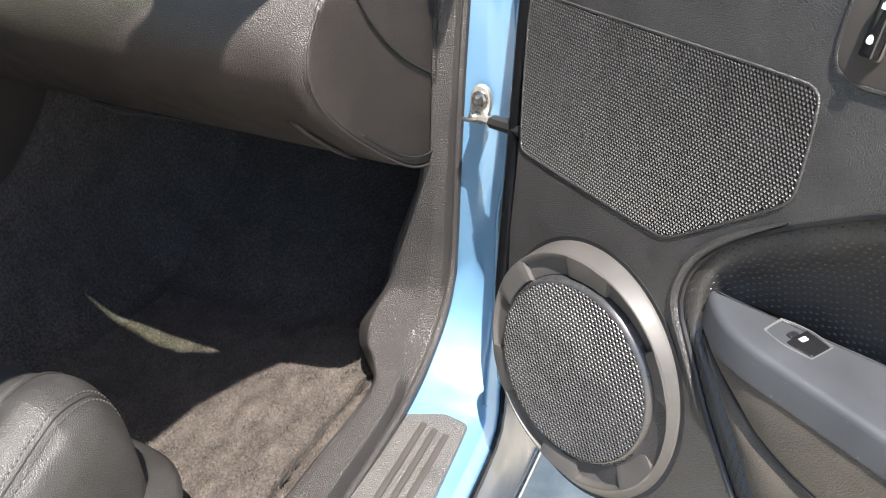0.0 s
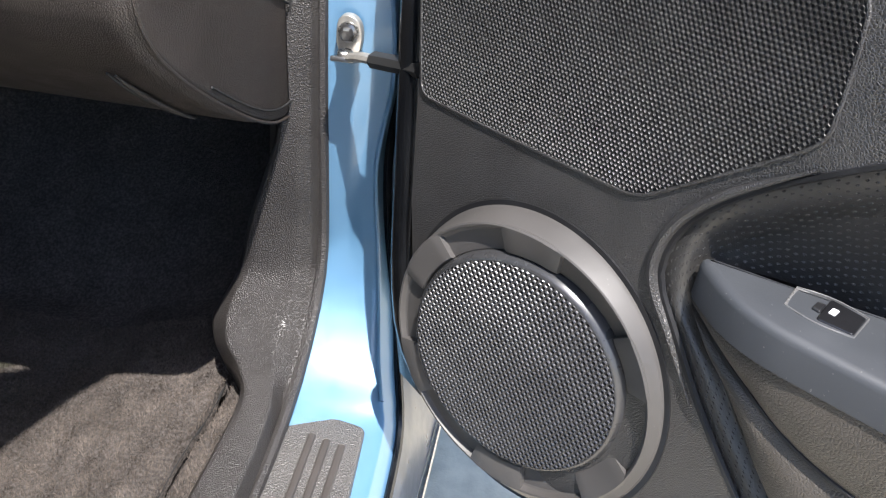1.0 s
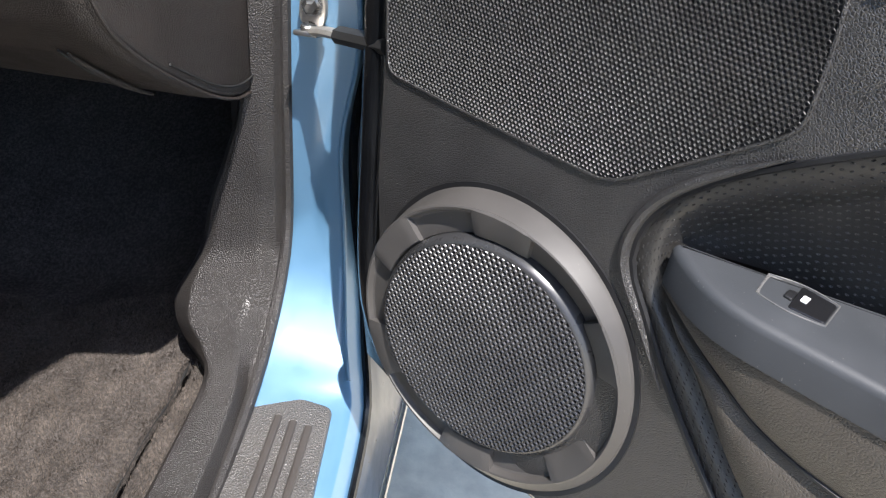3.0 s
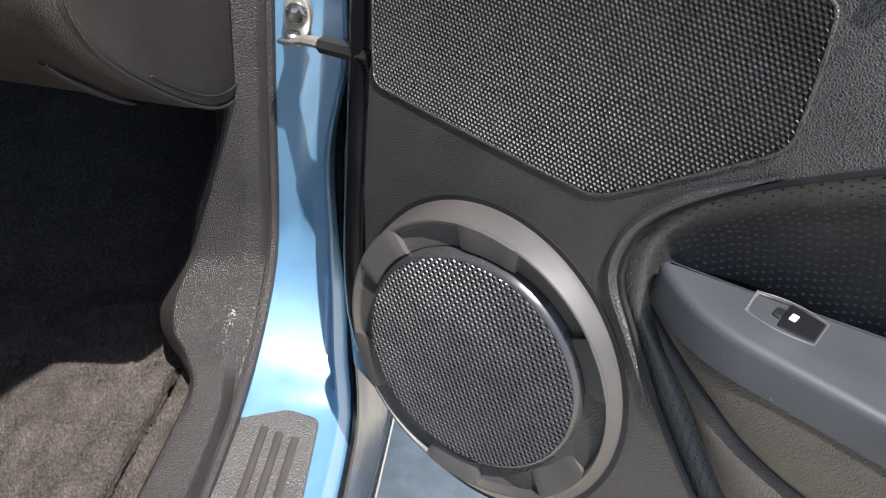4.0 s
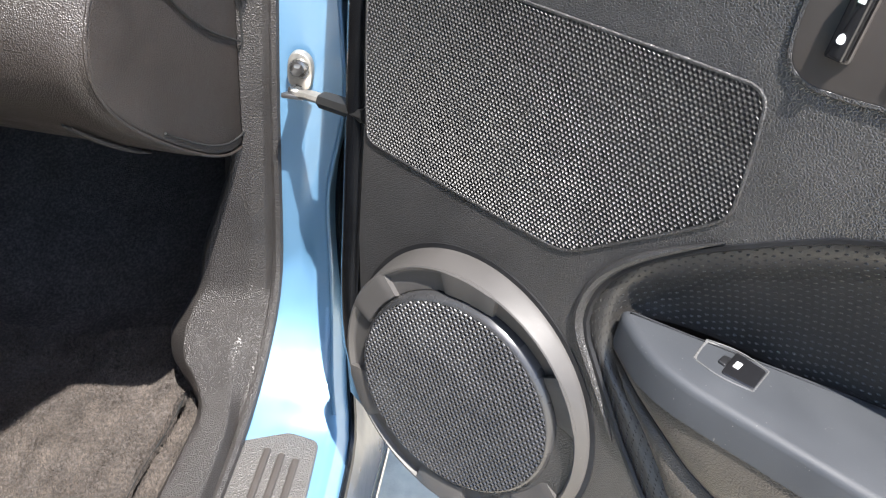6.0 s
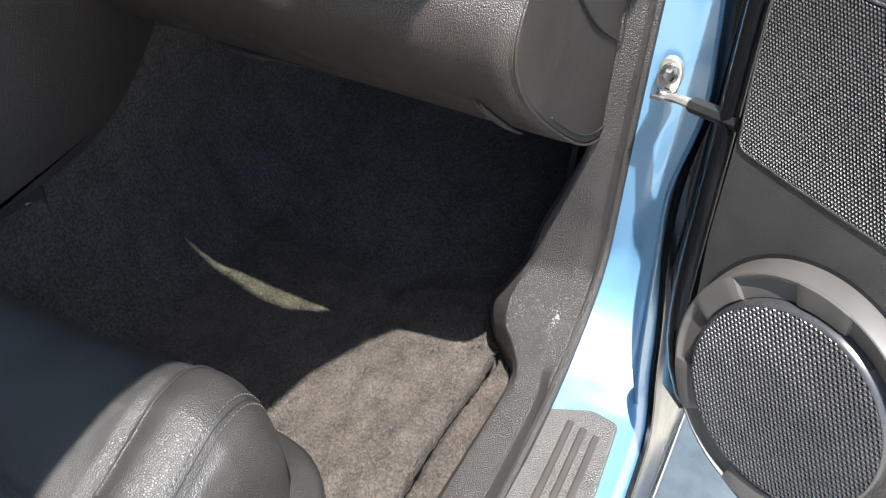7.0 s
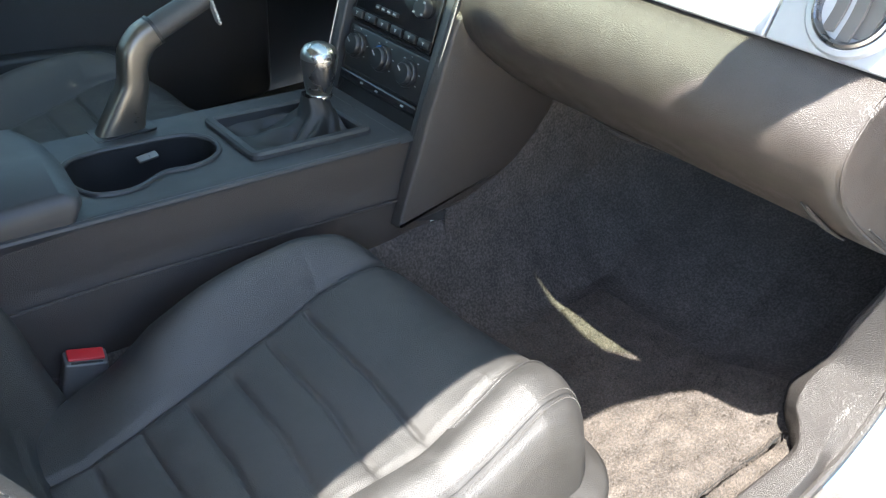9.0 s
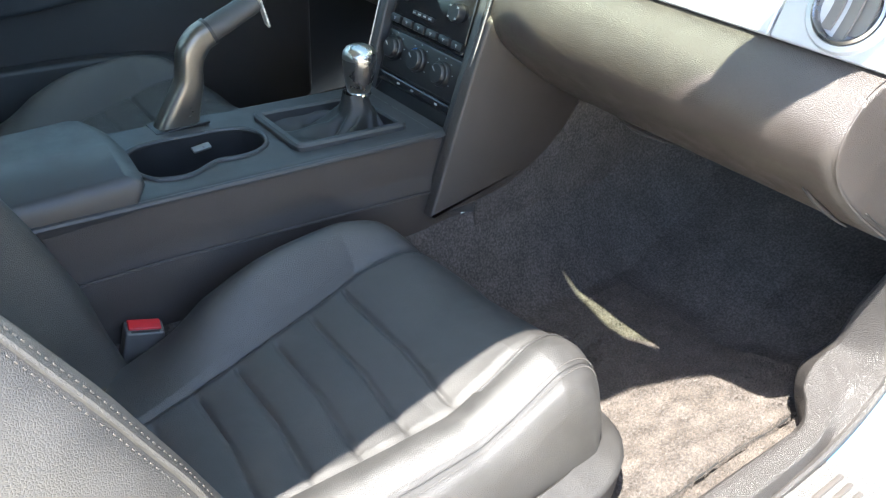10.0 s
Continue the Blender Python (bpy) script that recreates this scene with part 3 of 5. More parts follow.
def glove_face(i, j):
    y, z = PR[min(35, int(round(j * 35)))]
    x = 0.108 + (cap_x(y) + 0.001 - 0.108) * i
    k = near_stack(x)
    corner = 0.004 * max(0.0, (x - cap_x(y) + 0.012) / 0.013) ** 2
    return (x, y + k * (0.66 - y) * 0.3 + corner, z + k * (0.66 - z) * 0.2 + corner * 0.4)


def near_stack(x):
    return max(0.0, (0.215 - x) / 0.105) ** 1.7 if x < 0.215 else 0.0


glove = part("glove_box", sheet(glove_face, 80, 35, 0.006), DASH, dash, "brown grained glove box lid, rounded under")
# handle recess along the lower lip of the lid
part("lid_handle", tube(resample(smooth([(0.235, 0.708, 0.602), (0.26, 0.705, 0.599), (0.285, 0.706, 0.597), (0.33, 0.712, 0.597), (0.39, 0.716, 0.599)], 2, False), 24),
                        [0.0008 + 0.0028 * math.exp(-((k - 7) / 4) ** 2) for k in range(24)], 8), DASH, glove, "recessed pull along the lid's lower lip")
slot = [(0.596, y, z - 0.0012) for y, z in PR if 0.616 < z < 0.702]
part("gap_lip", tube([(x + 0.003, y - 0.002, z - 0.001) for x, y, z in slot], [0.0008 + 0.0014 * math.sin(math.pi * k / (len(slot) - 1)) for k in range(len(slot))], 8), DASH, glove)
part("gap", tube([(x - 0.003, y - 0.001, z - 0.0008) for x, y, z in slot], [0.0008 + 0.0016 * math.sin(math.pi * k / (len(slot) - 1)) for k in range(len(slot))], 8), RUBBER, glove)

# added so that windscreen sun does not reach the driver's floor
part("driver_side", sheet(dash_face(-0.68, -0.11), 30, 35, 0.006), DASH, dash, "dark lower dashboard on the driver's side, added to block sun")
# end cap of the dashboard
cap_loop = [(y, z) for y, z in PR[:-3]] + [(0.737, 0.602), (0.737, 0.70), (0.738, 0.9), (0.66, 0.935), (0.62, 0.88)]
TO_X = lambda x: (lambda u, v, w: (x + w, u, v))
part("end_cap", prism(inset(smooth(cap_loop, 1), 0.003), -0.012, 0.004, 0.004, to=lambda u, v, w: (cap_x(u) + w, u, v)), DASH, dash)
seam1 = [(cap_x(y) + 0.005, y, z) for y, z in resample(smooth([(0.592, 0.845), (0.604, 0.80), (0.628, 0.768), (0.672, 0.728), (0.734, 0.694)], 2, False), 20)]
part("fuse_cover_seam", tube(seam1, 0.0010, 6), RUBBER, dash)
part("end_cap_lip", tube([(cap_x(y) + 0.0032, y + 0.004, z) for y, z in PR[4:33]], 0.0013, 8), DASH, dash)
low = [(cap_x(y) + 0.0046, y - 0.004, z + 0.014) for y, z in PR[20:34]]
part("lower_seam", tube(low + [(cap_x(0.733) + 0.0040, 0.733, 0.618)], 0.0009, 6), RUBBER, dash)
part("rear_seam", tube([(cap_x(0.737) + 0.005, 0.736, 0.608), (cap_x(0.737) + 0.005, 0.737, 0.69), (cap_x(0.737) + 0.005, 0.738, 0.9)], 0.0010, 6), RUBBER, dash)

# silver band over the glove box, with the round vent
BAND_UP = Vector((0, 0.42, 0.91)).normalized()
BAND_N = Vector((1, 0, 0)).cross(BAND_UP)
BAND_O = Vector((0, 0.586, 0.822))


def band(u, v, w):
    return Vector((u, 0, 0)) + BAND_O + BAND_UP * v + BAND_N * w


part("trim_band", prism(rect(0.115, -0.002, 0.5135, 0.135, 0.003), -0.02, 0.002, 0.002, to=band), SILVER, dash, "satin silver trim band")
# added to close the gap that let sun through above driver_side
part("driver_band", prism(rect(-0.68, -0.002, -0.118, 0.135, 0.003), -0.02, 0.002, 0.002, to=band), DARK, dash, "dark band before the driver, added to block sun")
part("vent_panel", prism(rect(0.516, -0.002, 0.640, 0.135, 0.003), -0.02, 0.002, 0.002, to=band), SILVER, dash, "satin silver vent panel")
vent = thing("air_vent", "round metal-ringed air vent with grey vanes in the dashboard", "air vent",
             Matrix.Translation(band(0.580, 0.041, 0.002)) @ Matrix(((1, 0, 0), BAND_UP, BAND_N)).transposed().to_4x4() @ Matrix.Scale(0.90, 4))
part("bezel", lathe([(0.036, -0.004), (0.0465, -0.004), (0.0462, 0.001), (0.0440, 0.0045), (0.0385, 0.0060), (0.036, 0.003), (0.036, -0.004)], 56), SILVER, vent, "satin silver bezel")
part("ring", lathe([(0.030, -0.006), (0.0375, -0.004), (0.0372, 0.008), (0.0345, 0.0100), (0.0318, 0.007), (0.030, -0.006)], 56), DARKSTEEL, vent, "dark metal ring")
part("bowl", lathe([(0.0325, 0.003), (0.031, -0.02), (0.001, -0.024), (0.001, -0.03), (0.034, -0.028), (0.034, 0.0)], 40), BLACK, vent)
for k in range(-1, 2):
    w = math.sqrt(max(0.0001, 0.0305 ** 2 - (0.0175 * k) ** 2))
    part("vane", sheet(lambda i, j, k=k, w=w: (0.0175 * k - 0.0085 + 0.0166 * i + 0.003 * math.sin(j * 3.1), (2 * j - 1) * w, -0.001 + 0.006 * i), 3, 14, 0.0022), VANE, vent)

# ---- centre stack ----
ST_UP = Vector((0, 0.083, 0.255)).normalized()
ST_N = Vector((1, 0, 0)).cross(ST_UP)
ST_O = Vector((0, 0.479, 0.469))
ST_M = Matrix.Translation(ST_O) @ Matrix(((1, 0, 0), ST_UP, ST_N)).transposed().to_4x4()
stack = thing("centre_stack", "dark centre stack with radio, climate knobs and metal-edged sides", "centre stack", ST_M)
part("fascia", prism(rect(-0.105, 0.1, 0.096, 0.42, 0.004), -0.12, -0.012, 0.004), BLACK, stack)
for s in (1, -1):
    xs = [(0.094, -0.002), (0.110, -0.002), (0.112, 0.0), (0.119, 0.28), (0.125, 0.42), (0.102, 0.42), (0.097, 0.25)]
    part("side_rail", prism(rounded([(s * x, y) for x, y in xs], 0.004), -0.10, 0.004, 0.004), DARK, stack)
    part("edge_strip", tube([(s * 0.1115, 0.0, 0.003), (s * 0.1185, 0.28, 0.003), (s * 0.1245, 0.42, 0.003)], 0.0016, 6), DARKSTEEL, stack, "thin satin metal edge")
radio = part("radio", prism(rect(-0.088, 0.216, 0.084, 0.34, 0.006), -0.012, -0.006, 0.003), GLOSS, stack)
part("display", prism(smooth([(-0.045, 0.285), (0.03, 0.285), (0.03, 0.315), (-0.045, 0.315)], 0), -0.006, -0.0045, 0.001), LENS, radio)
for k in range(6):
    b = part("preset_button", rbox((-0.075 + 0.0295 * k, 0.229, -0.004), (0.024, 0.011, 0.006), 0.0015), BLACK, radio)
    part("mark", rbox((-0.075 + 0.0295 * k, 0.2305, -0.0008), (0.0045, 0.0012, 0.0006), 0), PRINT, b)
    part("mark", rbox((-0.075 + 0.0295 * k, 0.2285, -0.0008), (0.0012, 0.003, 0.0006), 0), PRINT, b)
for k in range(4):
    b = part("button", rbox((-0.034 + 0.0125 * k, 0.2475, -0.004), (0.010, 0.006, 0.005), 0.001), BLACK, radio)
    part("mark", rbox((-0.034 + 0.0125 * k, 0.2475, -0.0013), (0.006, 0.002, 0.0006), 0), PRINT, b)
for s in (-0.066, 0.056):
    part("tuning_knob", lathe([(0.013, -0.006), (0.0125, 0.004), (0.011, 0.006), (0.0, 0.006)], 24, m=Matrix.Translation((s, 0.27, 0))), BLACK, radio)
for q in ((-0.008, 0.008), (0.008, 0.008), (-0.008, -0.007), (0.008, -0.007)):
    part("mark", rbox((0.056 + q[0], 0.27 + q[1], 0.0062), (0.004, 0.0025, 0.0006), 0), PRINT, radio)
climate = part("climate_panel", prism(rect(-0.09, 0.152, 0.088, 0.213, 0.006), -0.012, -0.008, 0.003), BLACK, stack)
for x, y in ((-0.066, 0.187), (-0.006, 0.186), (0.052, 0.184)):
    kn = part("climate_knob", lathe([(0.0185, -0.008), (0.0182, -0.003), (0.017, -0.0015), (0.0150, -0.0015), (0.0142, 0.0035), (0.013, 0.0048), (0.0, 0.0050)], 32, m=Matrix.Translation((x, y, 0))), BLACK, climate)
    part("pointer", rbox((x - 0.006, y + 0.005, 0.0053), (0.008, 0.0014, 0.0006), 0, m=pose(0, 0, 0, 0, 0, -35)), PRINT, kn)
    for a in range(-120, 121, 40):
        part("mark", rbox((x + 0.0225 * math.sin(radians(a)), y + 0.0225 * math.cos(radians(a)), -0.0076), (0.0026, 0.0012, 0.0006), 0), PRINT, climate)
arc = [(-0.006 + 0.0160 * math.cos(radians(a)), 0.186 + 0.0160 * math.sin(radians(a)), -0.0012) for a in range(95, 215, 8)]
part("cold_arc", tube(arc, 0.0011, 5), BLUEPRINT, climate, "blue temperature arc")
part("lower_strip", prism(rect(-0.09, 0.134, 0.088, 0.149, 0.004), -0.012, -0.006, 0.003), GLOSS, stack)
for x in (-0.035, 0.0, 0.058):
    part("mark", rbox((x, 0.142, -0.0056), (0.006, 0.0024, 0.0008), 0), PRINT, stack)
part("ledge", rbox((-0.003, 0.109, 0.006), (0.185, 0.012, 0.034), 0.004), DARKSTEEL, stack, "satin metal ledge under the controls")

# brown side panel of the stack towards the footwell
side_loop = smooth([(0.471, 0.468), (0.473, 0.468), (0.53, 0.468), (0.585, 0.472), (0.635, 0.487), (0.68, 0.51), (0.725, 0.55), (0.76, 0.60), (0.76, 0.68), (0.62, 0.745), (0.575, 0.745), (0.556, 0.72)], 2)
part("side_panel", prism(side_loop, -0.012, 0.006, 0.004, to=TO_X(0.122)), DASH, dash, "brown panel beside the footwell")

# ---- centre console ----
console = thing("centre_console", "dark centre console with brown sides and a cup holder", "console")


def con_z(y):
    return 0.612 - 0.056 * y


for s in (1, -1):
    part("side", sheet(lambda i, j, s=s: (s * (0.106 + 0.006 * (1 - j) - (0.004 if j > 0.75 else 0)), -0.55 + 1.09 * i, 0.30 + (con_z(-0.55 + 1.09 * i) - 0.010 - 0.30) * j), 40, 24, 0.006), DASH, console, "brown grained side panel")
    part("side_crease", tube([(s * 0.1105, -0.4, 0.542), (s * 0.1115, 0.1, 0.529), (s * 0.112, 0.484, 0.5)], 0.0016, 6), DASH, console)


def con_top(u, v, w):
    return Vector((u, v, con_z(v) + w))


# the two joined cups
cup = smooth([(-0.037, 0.122), (-0.044, 0.164), (-0.041, 0.203), (-0.042, 0.238), (-0.035, 0.273), (-0.007, 0.291), (0.025, 0.285), (0.044, 0.263), (0.050, 0.235), (0.044, 0.209),
              (0.052, 0.192), (0.067, 0.168), (0.068, 0.144), (0.056, 0.114), (0.0, 0.104)], 2)
well = rounded([(0.064, 0.312), (-0.054, 0.312), (-0.050, 0.462), (0.066, 0.462)], 0.008)
tb = bmesh.new()
# the top as strips round its two openings
def top_grid(tb):
    inn, wel = in_loop(cup), in_loop(well)
    vmap = {}

    def vert(a, b):
        if (a, b) not in vmap:
            x, y = -0.108 + 0.216 * a / 54, -0.55 + 1.065 * b / 266
            edge = min(0.108 - abs(x), 0.0) + 0.108 - abs(x)
            vmap[a, b] = tb.verts.new((x, y, con_z(y) - 0.006 * max(0.0, 1 - edge / 0.012) ** 2))
        return vmap[a, b]
    for a in range(54):
        for b in range(266):
            x, y = -0.108 + 0.216 * (a + 0.5) / 54, -0.55 + 1.065 * (b + 0.5) / 266
            if not inn(x, y) and not wel(x, y):
                tb.faces.new((vert(a, b), vert(a + 1, b), vert(a + 1, b + 1), vert(a, b + 1)))
    return tb


part("top_panel", top_grid(tb), DARK, console, "charcoal top panel")
part("cup_holder_rim", tube([con_top(x, y, 0.0005) for x, y in cup], 0.0036, 8, True), DARK, console)
part("cup_holder", rings(bmesh.new(), [[con_top(x, y, 0.0) for x, y in cup], [con_top(x, y, -0.06) for x, y in inset(cup, 0.004)]], False, True), BLACK, console, "deep double cup holder")
part("cup_tab", rbox(con_top(-0.022, 0.212, -0.010), (0.010, 0.026, 0.004), 0.0015, m=pose(0, 0, 0, 0, 25, 8)), SWITCH, console)
part("front_edge", tube([(0.104, -0.5, con_z(-0.5) - 0.004), (0.104, 0.1, con_z(0.1) - 0.004), (0.104, 0.49, con_z(0.49) - 0.004)], 0.0045, 8), DARK, console)

lid = thing("console_armrest", "charcoal padded armrest lid on the centre console", "armrest")
al = rounded([(0.104, 0.094), (0.09, 0.101), (0.02, 0.108), (-0.045, 0.106), (-0.094, 0.092), (-0.094, -0.30), (0.104, -0.30)], 0.016, 6)
lid_loops = [[(u, v - d * 0.9 + (0.0 if v < 0 else k), z) for u, v in inset(al, d)] for d, z, k in
             ((0.004, 0.592, -0.014), (0.001, 0.598, -0.012), (0.0, 0.604, -0.010), (0.0, 0.622, 0.0), (0.0015, 0.631, 0.001), (0.005, 0.637, 0.0), (0.010, 0.6405, 0.0))]
part("pad", rings(bmesh.new(), lid_loops), DARK, lid)
part("base", prism(inset(al, 0.005), 0.584, 0.5935, 0.0, to=lambda u, v, w: (u, v - 0.014, w)), BLACK, lid)

shifter = thing("gear_lever", "gear lever with a chrome-topped knob and black leather boot", "gear lever")
part("boot_frame", hoop(rounded([(0.072, 0.302), (-0.062, 0.302), (-0.058, 0.472), (0.075, 0.472)], 0.014), 0.013, 0.57, 0.603, to=lambda u, v, w: (u, v, w + con_z(v) - 0.5945), r=0.003), DARK, shifter)
KX, KY = 0.002, 0.437


def boot(i, j):
    a = i * 2 * math.pi
    # from the square frame in sagging folds to a sleeve round the stick
    bx, by = max(-1, min(1, 1.35 * math.cos(a))), max(-1, min(1, 1.35 * math.sin(a)))
    p0 = Vector((0.006 + 0.058 * bx, 0.387 + 0.074 * by, 0.586))
    f = min(1.0, j / 0.6)
    rad = 0.0255 - 0.009 * max(0.0, (j - 0.6) / 0.4) ** 0.6
    p1 = Vector((KX + rad * math.cos(a), KY - 0.006 + rad * math.sin(a), 0.58))
    wave = math.sin(math.pi * min(1.0, j / 0.8))
    p = p0.lerp(p1, f)
    rise = max(0.0, (j - 0.5) / 0.5)
    p.z = 0.589 - 0.011 * math.sin(math.pi * min(1.0, j / 0.62)) ** 1.2 * (j < 0.62) + 0.036 * rise ** 0.9
    p.z += wave * (0.0065 * math.sin(4 * a + 7 * j) + 0.004 * math.sin(9 * a - 5 * j)) * (1 - rise)
    p.x += 0.0016 * rise * math.sin(7 * a + 9 * j)
    return p


part("boot", sheet(boot, 96, 30), RUBBER, shifter, "folded black leather boot")
km = Matrix.Translation((KX, KY, 0.622)) @ pose(0, 0, 0, -4, 0, 0)
part("collar", lathe([(0.0, -0.004), (0.0168, -0.003), (0.0178, 0.0), (0.0168, 0.003), (0.0, 0.003)], 32, m=km), CHROME, shifter, "bright collar")
knob = part("knob", lathe([(0.0, 0.003), (0.0155, 0.003), (0.0178, 0.009), (0.0205, 0.025), (0.0232, 0.040), (0.0238, 0.047), (0.0235, 0.050), (0.0, 0.050)], 40, m=km), DARKSTEEL, shifter, "", 30)
part("knob_cap", lathe([(0.0233, 0.048), (0.0238, 0.0495), (0.0228, 0.057), (0.0190, 0.0630), (0.0115, 0.0668), (0.0, 0.0680)], 40, m=km), KNOBCAP, knob, "polished chrome cap")

brake = thing("handbrake", "raised handbrake lever with a satin grip and metal elbow", "handbrake")
LEVER = spline([(0.200, 0.583, 0.031), (0.207, 0.60, 0.028), (0.221, 0.632, 0.022), (0.231, 0.655, 0.0180), (0.234, 0.675, 0.0165), (0.239, 0.693, 0.0180), (0.252, 0.7085, 0.0175), (0.268, 0.7165, 0.0168)], 40)
part("lever", sweep([(-0.085, y, z, 0.0165, r) for y, z, r in LEVER], 28, 3.2), LEVERMETAL, brake, "satin metal elbow", 60)
part("lever_slot", rbox((-0.085, 0.208, con_z(0.208) + 0.0015), (0.040, 0.074, 0.003), 0.001), BLACK, brake)
part("grip_collar", sweep([(-0.0845, 0.2645, 0.7152, 0.0176, 0.0180), (-0.0845, 0.2685, 0.7169, 0.0176, 0.0180)], 28, 2.6), BLACK, brake)
part("grip", tube(resample([(-0.085, 0.266, 0.7160), (-0.084, 0.295, 0.7280), (-0.083, 0.335, 0.745)], 12), [0.0165, 0.017, 0.0172, 0.0172, 0.017, 0.0168, 0.0165, 0.0165, 0.016, 0.016, 0.016, 0.015], 16, flat=0.9), LEATHER, brake, "leather-wrapped grip")
part("button", lathe([(0.0, 0.0), (0.010, 0.0), (0.0098, 0.008), (0.008, 0.011), (0.0, 0.011)], 20, m=Matrix.Translation((-0.083, 0.336, 0.7455)) @ pose(0, 0, 0, -67, 0, 0)), CHROME, brake, "chrome release button")
tag = thing("woven_cord", "short beaded woven cord hanging from the handbrake end", "cord")
bm = bmesh.new()
for k in range(9):
    for q in range(3):
        bmesh.ops.create_uvsphere(bm, u_segments=6, v_segments=5, radius=0.0026, matrix=Matrix.Translation((-0.076 + 0.0045 * q, 0.335 + 0.0012 * k, 0.752 - 0.0045 * k - 0.001 * q)))
part("beads", bm, ZINC, tag)


# ---- seats ----
def curve(points, n):
    return resample(smooth(points, 3, False), n)


def make_seat(ox):
    """A low sports seat with pleated insert; ox is its middle."""
    label = "black leather passenger seat with pleated insert and stitched bolsters" if ox > 0 else "black leather driver's seat in the shade"
    seat = thing("passenger_seat" if ox > 0 else "driver_seat", label, "car seat")
    NA, NB = 150, 480
    # across: offset from the middle, height over the insert
    ACROSS = curve([(-0.222, -0.15), (-0.224, -0.07), (-0.217, 0.0), (-0.205, 0.048), (-0.188, 0.064), (-0.170, 0.046), (-0.153, 0.016), (-0.142, 0.001), (-0.10, -0.003), (0.0, -0.005),
                    (0.09, -0.003), (0.114, 0.002), (0.130, 0.018), (0.150, 0.029), (0.172, 0.022), (0.191, -0.010), (0.2, -0.055), (0.202, -0.10), (0.20, -0.15)], NA + 1)
    # along: y, z, how much of the side shape holds
    ALONG = curve([(-0.16, 0.452, 0.9), (-0.05, 0.455, 1.0), (0.05, 0.458, 1.0), (0.15, 0.464, 1.0), (0.25, 0.474, 0.95), (0.31, 0.489, 0.8), (0.365, 0.497, 0.65), (0.405, 0.484, 0.5),
                   (0.430, 0.45, 0.4), (0.436, 0.405, 0.3), (0.43, 0.35, 0.2)], NB + 1)
    XL, XR = -0.146, 0.116
    RISE = spline([(-0.02, 0.0), (0.02, 0.02), (0.075, 0.3), (0.13, 0.75), (0.19, 1.03), (0.25, 1.0), (0.30, 0.82), (0.35, 0.55), (0.42, 0.28)], 120)

    def at(a, b):
        dx, h = ACROSS[min(NA, int(round(a)))]
        y, z, k = ALONG[min(NB, int(round(b)))]
        taper = min(1.0, max(0.0, (0.30 - y) / 0.30))
        xl, xr = XL + 0.066 * taper, XR - 0.02 * taper - 0.016 * min(1.0, max(0.0, (y - 0.25) / 0.14))
        if dx < 0:
            rim = -0.222 + 0.045 * min(1.0, max(0.0, (0.12 - y) / 0.12))
            dx = rim + (dx + 0.222) * (xl - rim) / (XL + 0.222) if dx < XL else xl * dx / XL
        elif dx < XR:
            dx = xr * dx / XR
        else:
            dx = 0.2 - (0.2 - dx) * (0.2 - xr) / (0.2 - XR)
        roll = max(0.0, (y - 0.27) / 0.165) if b < NB else 1.0
        drop = max(0.0, 0.487 - z) if y > 0.33 else 0.0
        if h < 0:
            hh = h
        elif dx < -0.05:
            hh = h * float(np.interp(y, RISE[:, 0], RISE[:, 1]))
        else:
            hh = h * k
        # the front corners are rounded in plan
        side = max(0.0, (dx - 0.02) / 0.18) if dx > 0 else max(0.0, (-dx - 0.05) / 0.17)
        y -= (0.035 if dx > 0 else 0.06) * roll ** 2 * side ** 2.4
        dx *= 1 - 0.05 * roll ** 2
        zz = max(z + hh, 0.315) + 0.022 * max(0.0, min(1.0, (dx + 0.02) / 0.16)) * min(1.0, max(0.0, (y - 0.24) / 0.1)) * (h > -0.03)
        # pleats across the insert
        if xl < dx < xr:
            fade = min(1.0, (dx - xl) / 0.015, (xr - dx) / 0.015)
            s0 = 0.272 - 0.014 * max(0.0, dx / 0.1)
            if y < s0:
                ph = abs(((s0 - y) / 0.053 + 0.5) % 1.0 - 0.5) * 0.053
                zz += max(0.0, fade) * (0.0034 * math.sin(math.pi * ((s0 - y) / 0.053 % 1.0)) - 0.0026 * math.exp(-(ph / 0.0030) ** 2) - 0.001)
            else:
                zz += max(0.0, fade) * (0.002 * min(1.0, (y - s0) / 0.02) - 0.0036 * math.exp(-((y - s0) / 0.0032) ** 2))
        # creases beside the bolsters
        for s in (xl, xr):
            zz -= 0.006 * math.exp(-((dx - s) / 0.0038) ** 2) * (1 if y < 0.40 else 0.3)
        zz -= 0.0035 * math.exp(-((dx - 0.178) / 0.0035) ** 2) * (1 if h > -0.03 else 0)
        # soft wrinkles
        zz += 0.0007 * noise.noise((dx * 30, y * 30, ox)) + 0.0004 * noise.noise((dx * 110, y * 60, ox + 3))
        return Vector((ox + dx, y, zz))

    iL = int(np.argmin(abs(ACROSS[:, 0] - XL) + (ACROSS[:, 1] < -0.02) * 9))
    iR = int(np.argmin(abs(ACROSS[:, 0] - XR) + (ACROSS[:, 1] < -0.02) * 9))
    jF = int(np.argmin(abs(ALONG[:, 0] - 0.272)))

    def patch(name, a0, a1, b0, b1, label=""):
        return part(name, sheet(lambda i, j: at(a0 + (a1 - a0) * i, b0 + (b1 - b0) * j), a1 - a0, b1 - b0, 0), LEATHER, cushion, label, 60)

    cushion = part("cushion_base", rbox((ox - 0.01, 0.13, 0.335), (0.36, 0.50, 0.06), 0.02), BLACK, seat, "dark seat base")
    patch("inner_bolster", 0, iL, 0, NB)
